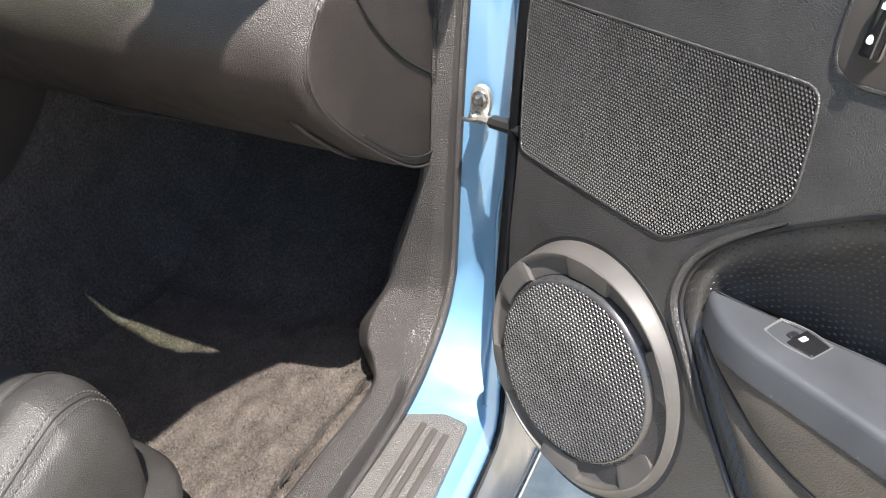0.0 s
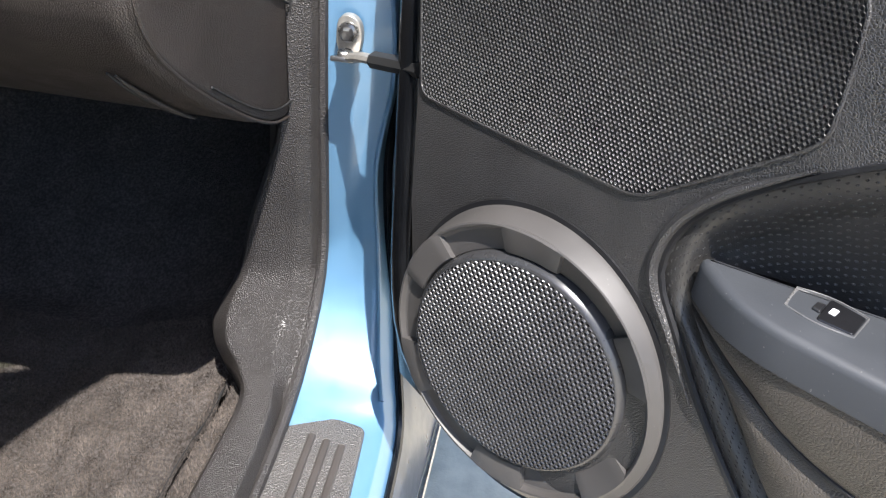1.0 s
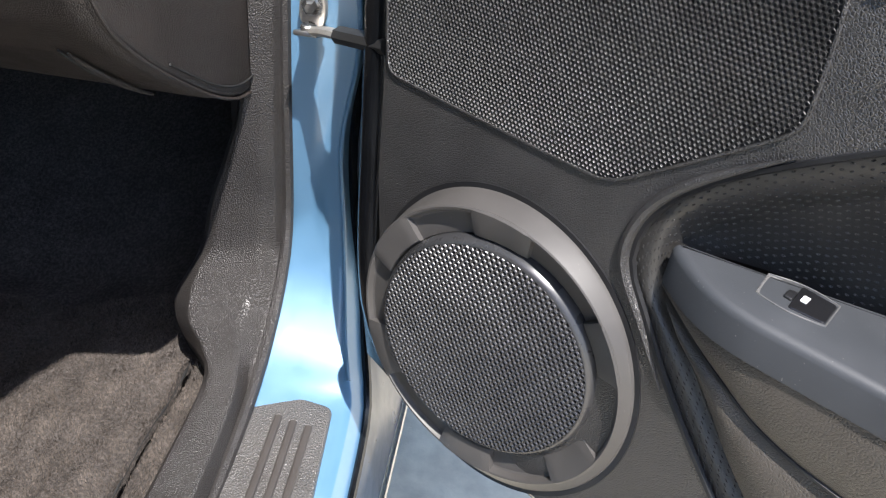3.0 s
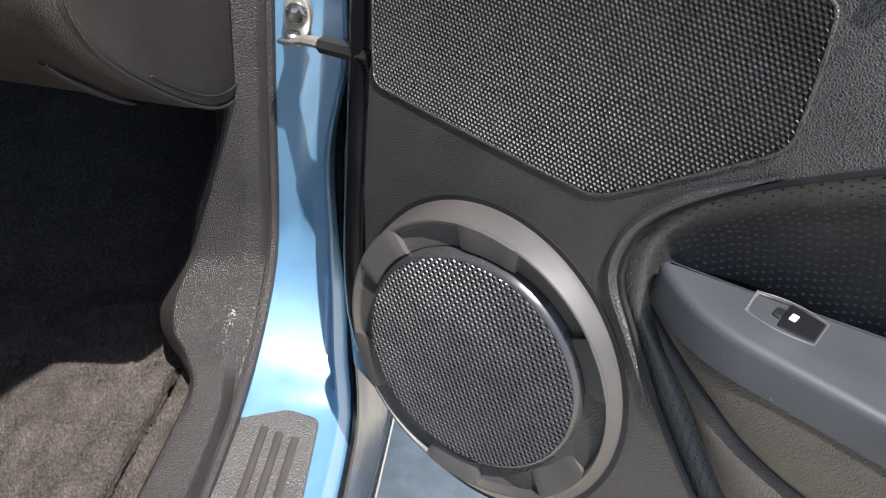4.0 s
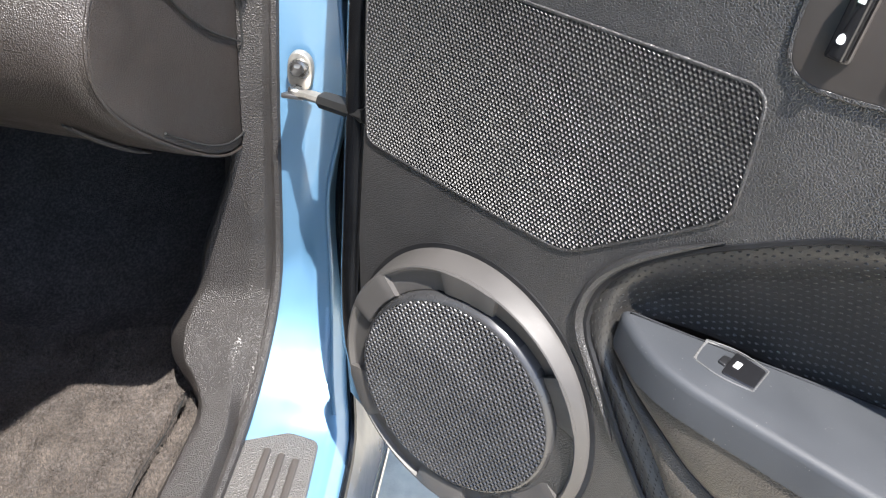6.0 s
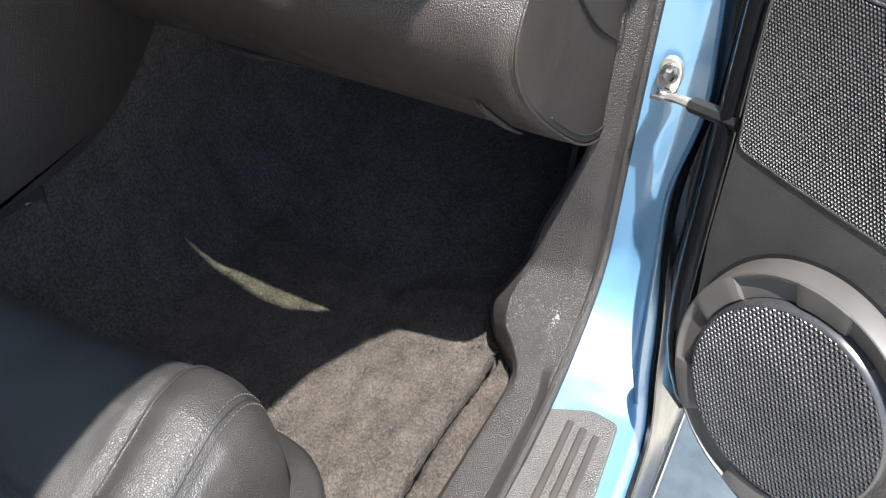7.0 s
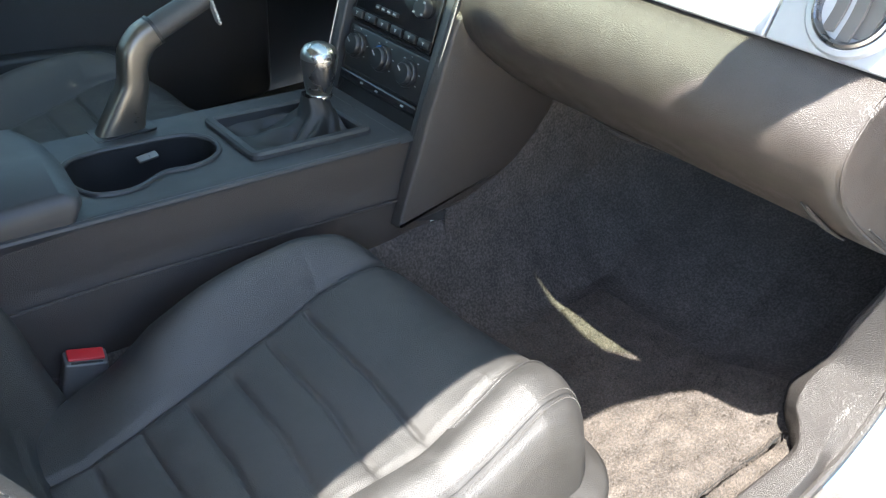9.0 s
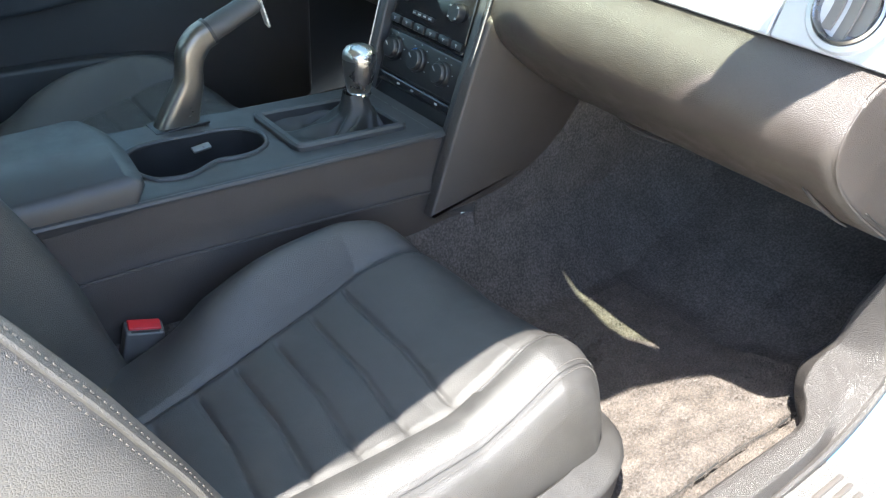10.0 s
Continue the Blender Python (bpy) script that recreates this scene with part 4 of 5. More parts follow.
    patch("insert", iL, iR, 0, jF, "pleated leather insert")
    patch("front_pad", iL, iR, jF, NB)
    patch("outer_bolster", iR, NA, 0, NB, "raised outer bolster")
    iS = int(np.argmin(abs(ACROSS[:, 0] - 0.172) + (ACROSS[:, 1] < -0.02) * 9))
    for di in (0, 2):
        line = [at(iS + di, b) + Vector((0, 0.0, 0.0006)) for b in range(0, NB - 65)]
        stitches(line, 0.0034, 0.0016, 0.0008, STITCH, cushion, (0, 0, 0.0004))
    line = [at(iR + 1, b) + Vector((0.002, 0, 0.002)) for b in range(jF + 4, NB - 65)]
    part("seam", tube(line, 0.0016, 6), LEATHER, cushion, "rolled double seam")
    line = [at(iR + 3, b) + Vector((0.0, 0, 0.0008)) for b in range(jF + 4, NB - 65)]
    part("seam", tube(line, 0.0013, 6), LEATHER, cushion)
    line = [at(iR + 2, b) + Vector((0.001, 0, 0.0012)) for b in range(jF + 4, NB - 65)]
    part("seam_groove", tube(line, 0.0008, 6), PERF, cushion)
    line = [at(iS + 1, b) + Vector((0, 0.0, 0.0004)) for b in range(0, NB - 65)]
    part("seam_groove", tube(line, 0.0006, 6), PERF, cushion)
    line = [at(iL, b) + Vector((0, 0, 0.0006)) for b in range(40, NB - 90)]
    part("seam_groove", tube(line, 0.0010, 6), PERF, cushion)
    line = [at(iL + 2, b) + Vector((0, 0, 0.0005)) for b in range(jF + 4, NB - 65)]
    stitches(line, 0.003, 0.0025, 0.0005, BLACK, cushion)
    part("side_valance", loft([[(ox + 0.196, -0.15, 0.412), (ox + 0.206, 0.1, 0.412), (ox + 0.202, 0.33, 0.412), (ox + 0.158, 0.415, 0.412), (ox + 0.06, 0.437, 0.41)],
                               [(ox + 0.224, -0.15, 0.385), (ox + 0.232, 0.1, 0.385), (ox + 0.228, 0.35, 0.385), (ox + 0.178, 0.446, 0.385), (ox + 0.06, 0.462, 0.385)],
                               [(ox + 0.222, -0.15, 0.345), (ox + 0.230, 0.1, 0.345), (ox + 0.226, 0.35, 0.345), (ox + 0.174, 0.442, 0.345), (ox + 0.06, 0.458, 0.345)],
                               [(ox + 0.208, -0.15, 0.312), (ox + 0.214, 0.1, 0.312), (ox + 0.208, 0.34, 0.312), (ox + 0.160, 0.428, 0.312), (ox + 0.06, 0.444, 0.315)]], 40, 6, 0.004), LEATHER, seat, "smooth lower side valance", 70)
    for x in (-0.16, 0.16):
        part("rail", rbox((ox + x, 0.1, 0.302), (0.03, 0.62, 0.02), 0.004), BLACK, seat)

    # backrest, leaning back
    BA = curve([(-0.235, -0.12), (-0.242, -0.05), (-0.232, 0.02), (-0.205, 0.062), (-0.178, 0.06), (-0.150, 0.02), (-0.125, 0.0), (0.0, -0.008), (0.125, 0.0), (0.15, 0.022), (0.172, 0.062),
                (0.205, 0.072), (0.235, 0.04), (0.25, -0.03), (0.245, -0.12)], 101)

    def back(a, b):
        dx, f = (float(np.interp(a, range(101), BA[:, q])) for q in (0, 1))
        s = b
        wide = 1.0 + 0.10 * math.sin(math.pi * min(1.0, s / 0.6)) - 0.30 * max(0.0, s - 0.6) ** 1.5
        y = -0.01 - 0.32 * s - 0.06 * max(0, 0.15 - s)
        z = 0.43 + 0.66 * s
        ff = f * (0.75 + 0.4 * math.sin(math.pi * min(1.0, s / 0.75)) - 0.6 * max(0.0, s - 0.75))
        ff -= 0.05 * max(0.0, s - 0.92) / 0.08
        if abs(dx) < 0.125:
            for q in np.arange(0.08, 0.8, 0.085):
                ff -= 0.006 * math.exp(-((s - q) / 0.008) ** 2)
        ff += 0.002 * noise.noise((dx * 30, s * 12, ox + 7))
        return Vector((ox + dx * wide, y + ff * 0.91, z + ff * 0.41))

    bk = part("backrest", sheet(lambda i, j: back(100 * i, j), 100, 90), LEATHER, seat, "", 60)
    part("back_shell", loft([[back(0, s) for s in np.linspace(0, 1, 12)], [back(30, s) + Vector((0, -0.13, -0.05)) for s in np.linspace(0, 1, 12)],
                             [back(70, s) + Vector((0, -0.13, -0.05)) for s in np.linspace(0, 1, 12)], [back(100, s) for s in np.linspace(0, 1, 12)]], 20, 6), BLACK, bk)
    iq = int(np.argmin(abs(BA[:, 0] - 0.200))) + 1.3
    for di in (-0.8, 0.8):
        line = [back(iq + di, s) + Vector((0, 0.0008, 0.0008)) for s in np.linspace(0.0, 0.95, 90)]
        stitches(line, 0.0034, 0.0022, 0.0005, STITCH, bk)
    part("seam", tube([back(iq, s) + Vector((0, 0.0006, 0.0006)) for s in np.linspace(0.0, 0.95, 90)], 0.0028, 8), LEATHER, bk, "rolled seam along the bolster")
    return seat


make_seat(0.352)
make_seat(-0.36)

buckle = thing("belt_buckle", "grey seat belt buckle with a red release button beside the seat", "seat belt buckle", pose(0.124, 0.045, 0.412, -14, 6, -12))
part("housing", prism(rect(-0.0125, -0.022, 0.0125, 0.022, 0.004), -0.06, 0.056, 0.003), HOUSING, buckle)
part("release_button", prism(rect(-0.0110, -0.0185, 0.0060, 0.0185, 0.002), 0.05, 0.0585, 0.0012), RED, buckle, "red release button")
part("latch_slot", rbox((0.0092, 0.0, 0.0556), (0.0032, 0.032, 0.0016), 0.0005), BLACK, buckle)
part("stalk", rbox((0, 0, -0.085), (0.012, 0.025, 0.07), 0.003), BLACK, buckle)

# ---- passenger door, standing open ----
DU, DV, DN = Vector((0.8178, -0.5755, 0.0)), Vector((0.05991, 0.08513, 0.99456)), Vector((-0.5723, -0.8134, 0.1041))
DOOR = Matrix.Translation((0.782, 0.638, 0.682)) @ Matrix((DU, DV, DN)).transposed().to_4x4()
door = thing("passenger_door", "open passenger door with dark vinyl trim, speaker pod and armrest", "car door", DOOR)

INS = [(0.80, 0.14), (0.60, 0.135), (0.45, 0.122), (0.324, 0.094), (0.257, 0.053), (0.216, 0.022), (0.196, -0.002), (0.189, -0.026), (0.192, -0.045), (0.209, -0.066), (0.236, -0.103),
       (0.286, -0.155), (0.335, -0.20), (0.38, -0.238)]
panel_loop = [(-0.034, 0.26), (-0.026, 0.15), (-0.012, 0.02), (-0.002, -0.08), (0.012, -0.15), (0.04, -0.21), (0.075, -0.237), (0.38, -0.238)]
panel_loop += smooth(INS, 2, False)[::-1][1:] + [(0.80, 0.26)]
back_panel = smooth([(-0.034, 0.26), (-0.012, 0.02), (0.012, -0.15), (0.06, -0.23), (0.82, -0.238), (0.82, 0.26)], 1)
part("door_core", prism(back_panel, -0.10, -0.062), BLACK, door)
part("trim_panel", prism(panel_loop, -0.06, 0.0), VINYL, door, "dark grained vinyl trim panel")
part("upper_panel", prism([(-0.034, 0.262), (0.80, 0.262), (0.80, 0.335), (-0.044, 0.335)], -0.06, 0.0, 0.004), VINYL, door)
part("edge_groove", tube([(u, v, -0.0012) for u, v in resample(smooth(INS, 2, False), 80)], 0.0022, 6), BLACK, door)
part("panel_edge_bead", tube([(u, v, 0.001) for u, v in resample(smooth(INS[4:11], 2, False), 40) + np.array((-0.0045, 0.0))], [0.0005 + 0.003 * math.sin(math.pi * k / 39) for k in range(40)], 8), VINYL, door)

# painted shell behind the trim, and the rubber seal
shell_loop = smooth([(-0.045, 0.335), (-0.045, 0.335), (-0.015, 0.1), (0.012, -0.1), (0.055, -0.18), (0.10, -0.205), (0.85, -0.205), (0.85, 0.335), (0.85, 0.335)], 2)
part("door_shell", prism(shell_loop, -0.15, -0.066, 0.006), PAINT, door, "blue painted door shell")
EDGE_V, EDGE_U = (-0.24, -0.16, -0.09, 0.0, 0.13, 0.45), (0.028, 0.004, -0.004, -0.012, -0.028, -0.048)


def hinge_edge(i, j):
    v = -0.24 + 0.58 * i
    u = float(np.interp(v, EDGE_V, EDGE_U))
    du, w = (float(np.interp(j, (0, 0.15, 0.6, 1.0), q)) for q in ((0.0, -0.03, -0.066, -0.062), (-0.008, -0.014, -0.05, -0.15)))
    return (u + du, v, w)


part("hinge_side", sheet(hinge_edge, 40, 20, 0.004), SEAL, door, "black hinge edge of the door")
part("door_seal", tube([(u, v, -0.0215) for u, v in resample(smooth([(-0.058, 0.335), (-0.046, 0.13), (-0.030, 0.0), (-0.020, -0.09), (-0.012, -0.16), (0.004, -0.212), (0.045, -0.242), (0.8, -0.244)], 2, False), 60)], 0.0158, 14), SEAL, door, "black rubber door seal")

# perforated upper grille
gl = [(-0.025, 0.118), (-0.016, 0.05), (-0.0075, 0.004), (-0.004, -0.002), (0.004, -0.004), (0.155, -0.003), (0.166, 0.0), (0.176, 0.006), (0.240, 0.056), (0.2475, 0.064), (0.250, 0.073), (0.247, 0.122),
      (0.243, 0.130), (0.234, 0.1325), (0.10, 0.1275), (0.021, 0.1245), (-0.018, 0.124)]
gl = smooth(gl, 1)
grille = part("tweeter_grille", prism(gl, -0.004, 0.0003), BLACK, door, "black backing of the perforated grille")
v_, f_ = perforated(in_loop(inset(gl, 0.0012)), lambda u, v: 0.0012, -0.03, 0.255, -0.006, 0.136, 0.0029, 0.63, 0.0012)
mesh_part("grille_mesh", v_, f_, MESH_FINE, grille, "grey perforated metal mesh", "stuff")
part("grille_lip", tube([(u, v, 0.0006) for u, v in gl], 0.0011, 6, True), VINYL, grille)

# round speaker pod, leaning towards the rear: outer bevel, six flat tabs and sunk pockets between them
PU, PV = 0.1180, -0.144


def pod_at(r, a, d):
    """A point of the pod's ring at a radius and angle, d above the line from the grille's rim to the crest."""
    du, dv = r * math.cos(a), r * math.sin(a)
    rim, crest = 0.0125 - 0.145 * du + 0.035 * dv, 0.0142 - 0.082 * du + 0.05 * dv
    f = min(1.1, max(0.0, (r - 0.08) / 0.018))
    return Vector((PU + du, PV + dv, rim + (crest - rim) * f + d))


RING = [(0.0990, -0.0012), (0.0980, -0.0003), (0.0966, -0.0006), (0.0958, -0.0022), (0.0948, -0.0044), (0.0935, -0.0052), (0.0800, -0.0058), (0.0793, -0.02), (0.0830, -0.03)]
ANG = [2 * math.pi * k / 120 for k in range(120)]
loops = [[(PU + r * math.cos(a), PV + r * math.sin(a), w) for a in ANG] for r, w in ((0.1035, -0.055), (0.1052, -0.006), (0.1054, 0.0002))]
loops.append([pod_at(0.0990, a, -0.0012).lerp(Vector((PU + 0.1054 * math.cos(a), PV + 0.1054 * math.sin(a), 0.0002)), 0.82) + Vector((0, 0, 0.0016)) for a in ANG])
pod = part("speaker_pod", rings(bmesh.new(), loops + [[pod_at(r, a, d) for a in ANG] for r, d in RING]), POD, door, "satin grey-brown round speaker pod", 22)
part("pod_groove", lathe([(0.1045, -0.002), (0.1085, -0.002), (0.1085, 0.0012), (0.1045, 0.0012), (0.1045, -0.002)], 96, m=Matrix.Translation((PU, PV, 0))), BLACK, pod)


def block(a0, a1):
    """A tab of the pod's ring that reaches in to the grille, between two angles in degrees."""
    prof = [(0.0797, -0.018), (0.0797, -0.0020), (0.0804, -0.0010), (0.0820, -0.0006), (0.0964, 0.0004), (0.0980, 0.0003), (0.0994, -0.0012), (0.0994, -0.02)]
    n = max(8, int(abs(a1 - a0) / 2.5))
    rows = []
    for k in range(n + 1):
        e = (0.0012, 0.0002)[min(k, n - k)] if min(k, n - k) < 2 else 0.0
        rows.append([pod_at(r, radians(a0 + (a1 - a0) * k / n), w - e * (w > -0.01)) for r, w in prof])
    return rings(bmesh.new(), rows)


for a0, a1 in ((79, 105), (18, 43), (-44, -17), (-101, -75), (-162, -136), (137, 165)):
    part("pod_tab", block(a0, a1), POD, pod, "", 16)
cone = part("speaker_backing", rings(bmesh.new(), [[pod_at(r, a, d) for a in ANG] for r, d in ((0.002, -0.013), (0.079, -0.013), (0.080, -0.020), (0.002, -0.03))]), BLACK, pod)


def dome(u, v):
    q = math.hypot(u - PU, v - PV) / 0.0788
    return 0.0145 - 0.145 * (u - PU) + 0.035 * (v - PV) + 0.0006 + 0.0016 * (1 - q * q) - 0.0052 * max(0.0, (q - 0.935) / 0.065) ** 1.5


v_, f_ = perforated(lambda u, v: (u - PU) ** 2 + (v - PV) ** 2 < 0.0752 ** 2, dome, PU - 0.083, PU + 0.083, PV - 0.083, PV + 0.083, 0.0038, 0.60, 0.0014)
mesh_part("speaker_grille", v_, f_, MESH, pod, "grey perforated metal speaker grille", "stuff")
rim_loops = [[(PU + r * math.cos(a), PV + r * math.sin(a), dome(PU + r * math.cos(a), PV + r * math.sin(a)) + d) for a in ANG]
             for r, d in ((0.0742, -0.0014), (0.0742, 0.0), (0.0750, 0.0005), (0.0765, 0.0006), (0.0780, 0.0004), (0.0790, 0.0), (0.0795, -0.001), (0.0795, -0.006))]
part("grille_rim", rings(bmesh.new(), rim_loops, False, False), MESH, pod, "turned-down metal rim of the grille", 60)

# perforated leather insert behind the armrest
EDGE = [(u, v, -0.002) for u, v in INS]
BED = [(0.80, -0.03, -0.056), (0.60, -0.03, -0.056), (0.45, -0.03, -0.053), (0.33, -0.028, -0.046), (0.27, -0.022, -0.036), (0.228, -0.024, -0.024), (0.212, -0.027, -0.015), (0.2072, -0.034, -0.010), (0.2112, -0.044, -0.008),
       (0.2265, -0.066, -0.004), (0.245, -0.078, -0.001), (0.264, -0.098, 0.0), (0.283, -0.118, 0.0), (0.327, -0.160, 0.0), (0.372, -0.205, 0.0), (0.415, -0.248, 0.0)]
ec, bc = resample(smooth(EDGE, 2, False), 141), resample(smooth(BED, 2, False), 141)


def insert_at(i, t):
    k = np.arange(141)
    p, q = (np.array([np.interp(i * 140, k, c[:, d]) for d in range(3)]) for c in (ec, bc))
    span = np.linalg.norm(q - p)
    roll = 0.0055 * math.sin(math.pi * min(1.0, t * span / 0.03))
    x = p + (q - p) * t
    sag = -0.012 * math.sin(math.pi * t) * min(1.0, span / 0.10)
    return np.array((x[0], x[1], x[2] + roll + sag - 0.002))


ins = part("leather_insert", sheet(lambda i, j: insert_at(i, j), 140, 36), PERF, door, "black perforated leather insert", 70)
# small slots pressed into the leather
vs, fs = [], []
for col in range(0, 215):
    i = col / 214
    a = int(round(i * 140))
    span = float(np.linalg.norm(bc[a] - ec[a]))
    step = 0.0048
    n = int(span / step)
    for r in range(n):
        t = (r + 0.5 + 0.5 * (col % 2) * 0.9) * step / span
        if t > 0.97:
            continue
        p = insert_at(i, t)
        d = insert_at(min(1, i + 0.01), t) - insert_at(max(0, i - 0.01), t)
        e = insert_at(i, min(1, t + 0.02)) - insert_at(i, max(0, t - 0.02))
        d, e = d / (np.linalg.norm(d) + 1e-9), e / (np.linalg.norm(e) + 1e-9)
        nrm = np.cross(d, e)
        nrm = nrm if nrm[2] > 0 else -nrm
        k = len(vs)
        for rad, h in ((1.35, -0.0001), (1.0, 0.0003)):
            for q in range(6):
                an = q * math.pi / 3
                vs.append(p + nrm * h + rad * (d * 0.0010 * math.cos(an) + e * 0.0005 * math.sin(an)))
        vs.append(p - nrm * 0.0001)
        fs += [(k + q, k + (q + 1) % 6, k + 6 + (q + 1) % 6, k + 6 + q) for q in range(6)] + [(k + 6 + q, k + 6 + (q + 1) % 6, k + 12) for q in range(6)]
mesh_part("perforation", vs, fs, PERF_RIM, ins, "", "stuff")

# armrest: flat grey top with a padded side below
arm_loop = smooth([(0.2078, -0.003), (0.2105, -0.0085), (0.2225, -0.0115), (0.25, -0.0175), (0.2828, -0.0257), (0.3582, -0.045), (0.42, -0.053), (0.80, -0.056), (0.80, 0.0180), (0.40, 0.0195), (0.32, 0.0210), (0.275, 0.0225),
                   (0.2602, 0.0218), (0.245, 0.0188), (0.2284, 0.0112)], 2)
arm_loop = [(u, v * 1.13 if v < 0 else v) for u, v in arm_loop]
ARM = lambda u, v, w: (u, -0.027 + w - 0.1 * v, v)
armrest = part("armrest_top", prism(arm_loop, -0.014, 0.008, 0.005, 3, to=ARM), ARMREST, door, "matt grey armrest top")
A0 = [(0.2088, -0.042, -0.008), (0.232, -0.041, 0.007), (0.2546, -0.039, 0.0172), (0.275, -0.0385, 0.0195), (0.30, -0.038, 0.0195), (0.40, -0.038, 0.017), (0.80, -0.037, 0.014)]
A1 = [(0.2115, -0.047, -0.008), (0.240, -0.0605, 0.003), (0.2640, -0.0700, 0.009), (0.289, -0.083, 0.010), (0.33, -0.092, 0.010), (0.42, -0.095, 0.010), (0.80, -0.092, 0.008)]
A2 = [(0.2135, -0.049, -0.0085), (0.228, -0.0655, -0.003), (0.2445, -0.0775, 0.001), (0.264, -0.097, 0.003), (0.283, -0.118, 0.004), (0.327, -0.160, 0.004), (0.372, -0.205, 0.004), (0.432, -0.252, 0.004)]
part("armrest_side", loft([A0, A1], 60, 12, 0.0, lambda i, j: np.array((0, 0, 0.004 * math.sin(math.pi * j)))), LEATHER_SOFT, door, "padded brown-black armrest side", 70)
part("pocket", loft([[(u, v - 0.0015, w - 0.002) for u, v, w in A1], A2], 60, 12, 0.0, lambda i, j: np.array((0, 0, 0.006 * math.sin(math.pi * j)))), LEATHER_SOFT, door, "padded lower door pocket", 70)
part("side_seam", tube([(u, v, w + 0.001) for u, v, w in resample(smooth(A1, 2, False), 60)], 0.0014, 6), BLACK, door)
part("armrest_gap", tube([(u, v + 0.0005, w - 0.0005) for u, v, w in resample(smooth(A0, 2, False), 60)], 0.0018, 6), BLACK, door)

# window switch in the armrest: a scooped cup with a rocker at its far end
SW = lambda u, v, w: ARM(u, v, w + 0.008)
top_arc = [(0.2556 + 0.0372 * k / 10, -0.0190 - 0.0030 * k / 10 - 0.0038 * math.sin(math.pi * k / 10)) for k in range(11)]
low_arc = [(0.2940 - 0.0358 * k / 10, -0.0012 + 0.0016 * k / 10 + 0.0030 * math.sin(math.pi * k / 10)) for k in range(11)]
quad = top_arc + low_arc
switch = part("window_switch", hoop(quad, 0.0007, -0.002, 0.0007, to=SW, r=0.0002), SWITCH, armrest, "bright-edged window switch")


def scoop(i, j):
    k = min(9, int(6.2 * i)), 6.2 * i - min(9, int(6.2 * i))
    a, b = (Vector(q[k[0]]).lerp(Vector(q[k[0] + 1]), k[1]) for q in (top_arc, low_arc[::-1]))
    p = a.lerp(b, 0.03 + 0.94 * j)
    return SW(p.x, p.y, 0.0004 - 0.0100 * i ** 1.1 * math.sin(math.pi * (0.05 + 0.9 * j)) ** 0.5)


part("switch_well", sheet(scoop, 16, 16), SWITCH, switch, "scooped grey cup", 60)
part("switch_floor", prism(inset(quad, 0.001), -0.014, -0.0062, to=SW), BLACK, switch)
part("rocker", prism(rounded([(0.2725, -0.0225), (0.2918, -0.0210), (0.2928, -0.0028), (0.2745, -0.0008)], 0.002), -0.008, 0.0008, 0.001, to=SW), GLOSS, switch, "gloss black rocker", 20)
part("rocker_nose", prism(rounded([(0.2690, -0.0140), (0.2735, -0.0150), (0.2738, -0.0065), (0.2692, -0.0072)], 0.001), -0.008, 0.0014, 0.0008, to=SW), BLACK, switch)
part("mark", prism(rect(0.2768, -0.0150, 0.2802, -0.0095, 0.0004), 0.0007, 0.0012, to=SW), WHITE, switch)

# lock switch and handle bezel
bez = smooth([(0.2475, 0.195), (0.2465, 0.165), (0.248, 0.149), (0.255, 0.1425), (0.267, 0.140), (0.31, 0.145), (0.44, 0.158), (0.46, 0.2), (0.42, 0.222), (0.27, 0.214), (0.252, 0.208)], 2)
bezel = part("handle_bezel", prism(bez, -0.003, 0.0025, 0.002), BEZEL, door, "satin brown bezel of the door handle")
part("bezel_lip", tube([(u, v, 0.0012) for u, v in bez], 0.0016, 6, True), VINYL, bezel)
lock_m = Matrix.Translation((0.2700, 0.176, 0.0025)) @ pose(0, 0, 0, 0, 0, -4)
lk = part("lock_switch", prism(rect(-0.0044, -0.0190, 0.0044, 0.0190, 0.0016), -0.001, 0.0085, 0.0018), GLOSS, bezel, "gloss black lock rocker", 20, at=lock_m)
part("lock_collar", hoop(rect(-0.0058, -0.0205, 0.0058, 0.0205, 0.003), 0.0014, -0.001, 0.0022, r=0.0007), BEZEL, lk)
part("padlock_body", rbox((0.0008, 0.0080, 0.0087), (0.0032, 0.0028, 0.0006), 0.0001), WHITE, lk)
part("padlock_bow", tube([(0.0004, 0.0094, 0.0087), (0.0004, 0.0112, 0.0087), (-0.0010, 0.0120, 0.0087), (-0.0022, 0.0108, 0.0087)], 0.0004, 5), WHITE, lk)
part("padlock_body", prism(smooth([(-0.0017, -0.0115), (0.0017, -0.0115), (0.0017, -0.0082), (0.0, -0.0066), (-0.0017, -0.0082)], 1), 0.0084, 0.0090), WHITE, lk)
cup_m = rounded([(0.293, 0.158), (0.43, 0.170), (0.435, 0.2), (0.298, 0.192)], 0.006)
part("handle_surround", hoop(cup_m, 0.004, 0.0, 0.006, r=0.0015), ARMREST, bezel)
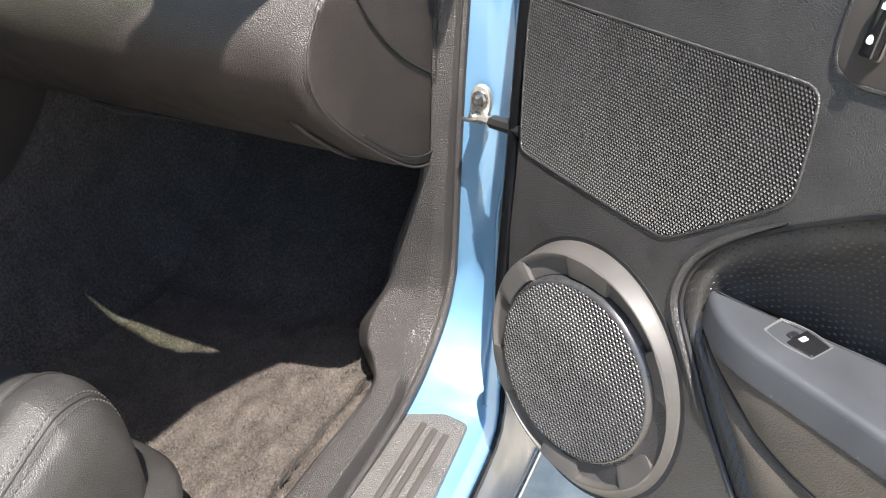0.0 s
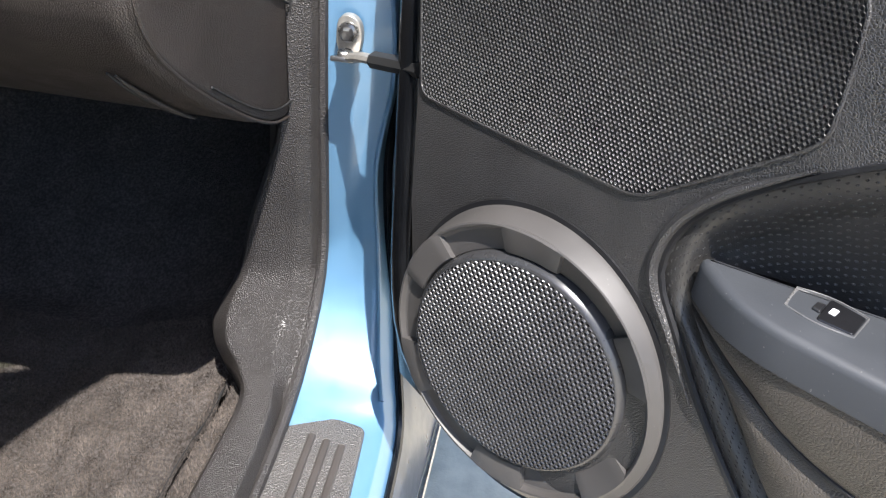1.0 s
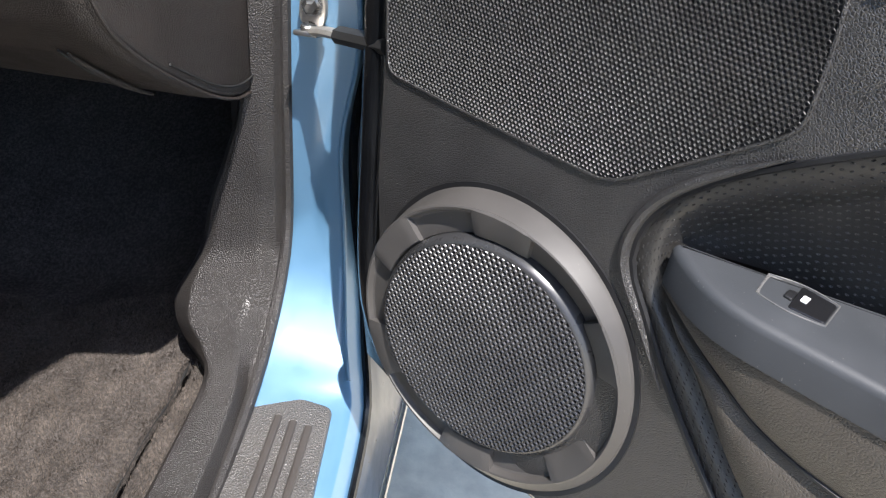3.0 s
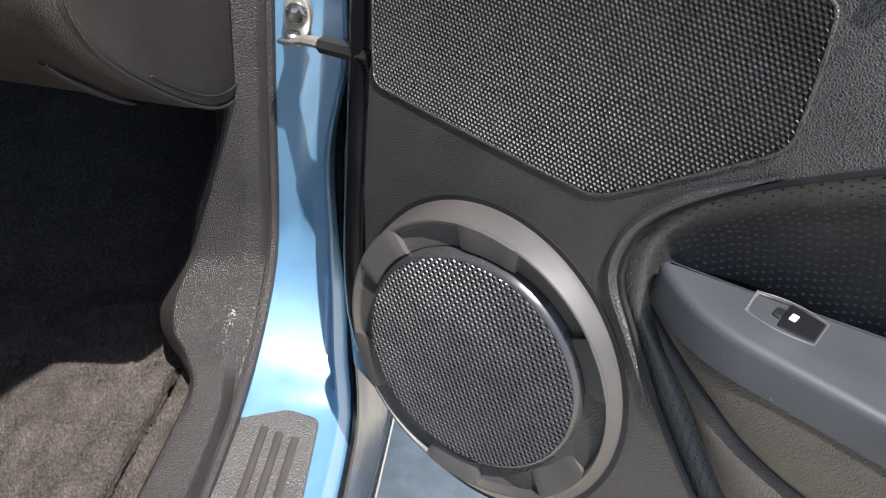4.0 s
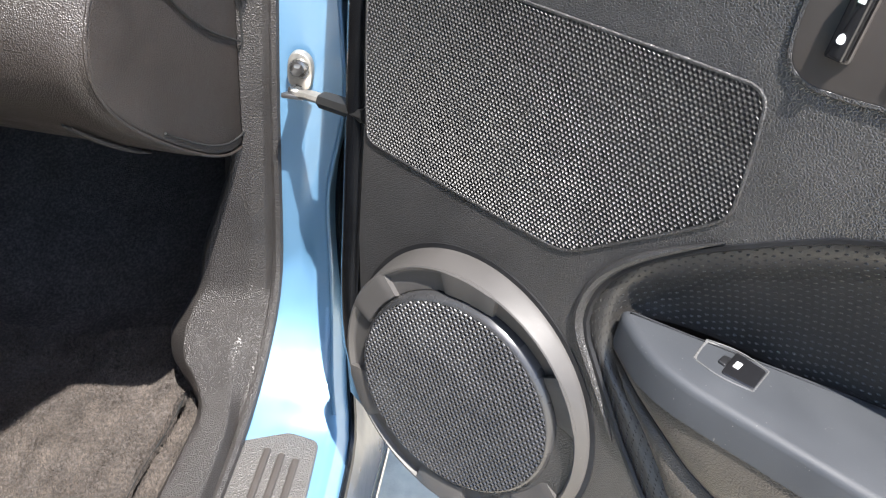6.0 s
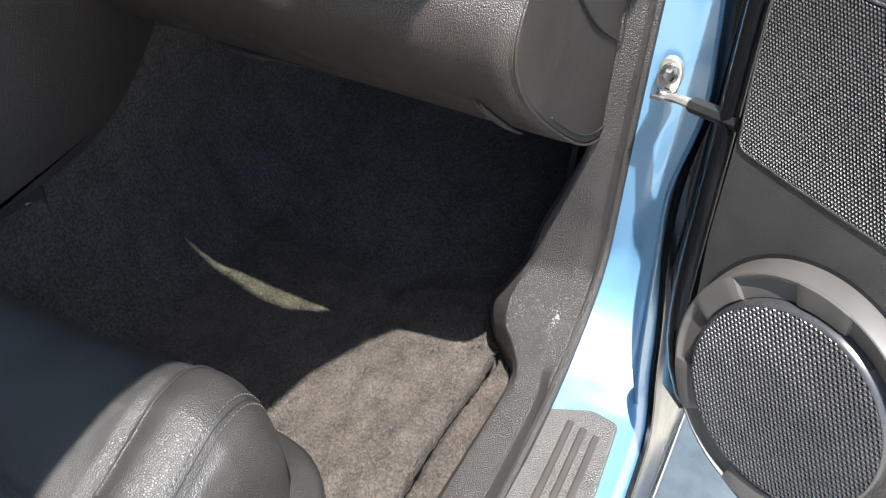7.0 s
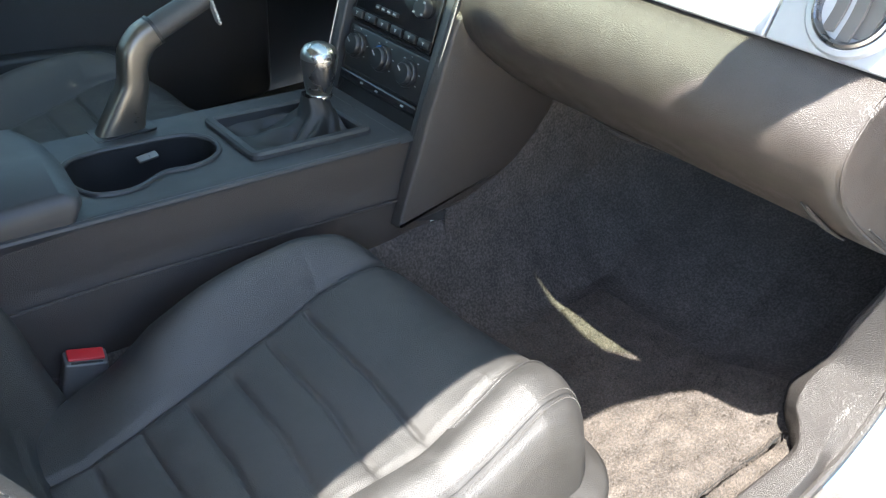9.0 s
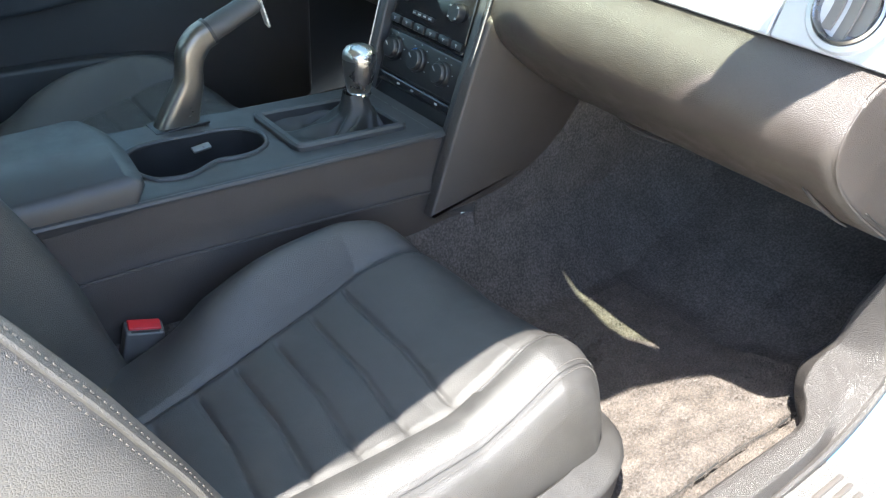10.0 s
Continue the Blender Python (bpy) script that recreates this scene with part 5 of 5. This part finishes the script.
part("handle_cup", prism(inset(cup_m, 0.003), 0.0, 0.003), BLACK, bezel)
part("pull_handle", prism(inset(cup_m, 0.008), 0.003, 0.008, 0.002), CHROME, bezel, "chrome inner door handle")

# door check strap between pillar and door
check = thing("door_check", "zinc door check bracket bolted to the pillar with a black strap", "door check")
PB = Vector((0.699, 0.747, 0.668))
FACE = Matrix.Translation(PB) @ pose(0, 0, 0, 90, 0, 0)
part("bracket", prism(smooth([(-0.010, -0.012), (0.008, -0.014), (0.011, 0.0), (0.010, 0.012), (0.004, 0.019), (-0.005, 0.019), (-0.010, 0.012)], 2), -0.004, 0.003, 0.001), ZINC, check, at=FACE)
part("bolt", lathe([(0.0, 0.0), (0.0075, 0.0), (0.0075, 0.002), (0.0055, 0.003), (0.0050, 0.007), (0.004, 0.008), (0.0, 0.0075)], 6, m=FACE @ Matrix.Translation((0, 0.006, 0.003))), DARKSTEEL, check, "dark hex bolt")
part("washer", lathe([(0.005, 0.0), (0.0085, 0.0), (0.0082, 0.0018), (0.005, 0.0018), (0.005, 0.0)], 24, m=FACE @ Matrix.Translation((0, 0.006, 0.0028))), STEEL, check)
PIN = PB + Vector((0.002, -0.020, -0.005))
part("pivot", lathe([(0.0, -0.004), (0.0056, -0.004), (0.0060, -0.002), (0.0060, 0.002), (0.0048, 0.0032), (0.0, 0.0034)], 24, m=Matrix.Translation(PIN)), STEEL, check, "round rivet pivot")
end = DOOR @ Vector((-0.019, 0.007, -0.012))
mid = PIN.lerp(end, 0.42)
part("yoke", rbox(PB + Vector((0.002, -0.015, -0.011)), (0.018, 0.034, 0.004), 0.0012, m=pose(0, 0, 0, -20, 0, 0)), DARKSTEEL, check, "dark pivot yoke")
part("strap", tube([PIN + Vector((0, 0, -0.003)), PIN.lerp(mid, 0.5), mid], 0.0062, 8, flat=0.6), ZINC, check, "bare steel strap end")
part("strap_sleeve", tube([mid, mid.lerp(end, 0.5), end], 0.0082, 8, flat=0.8), RUBBER, check, "black rubber-covered strap")
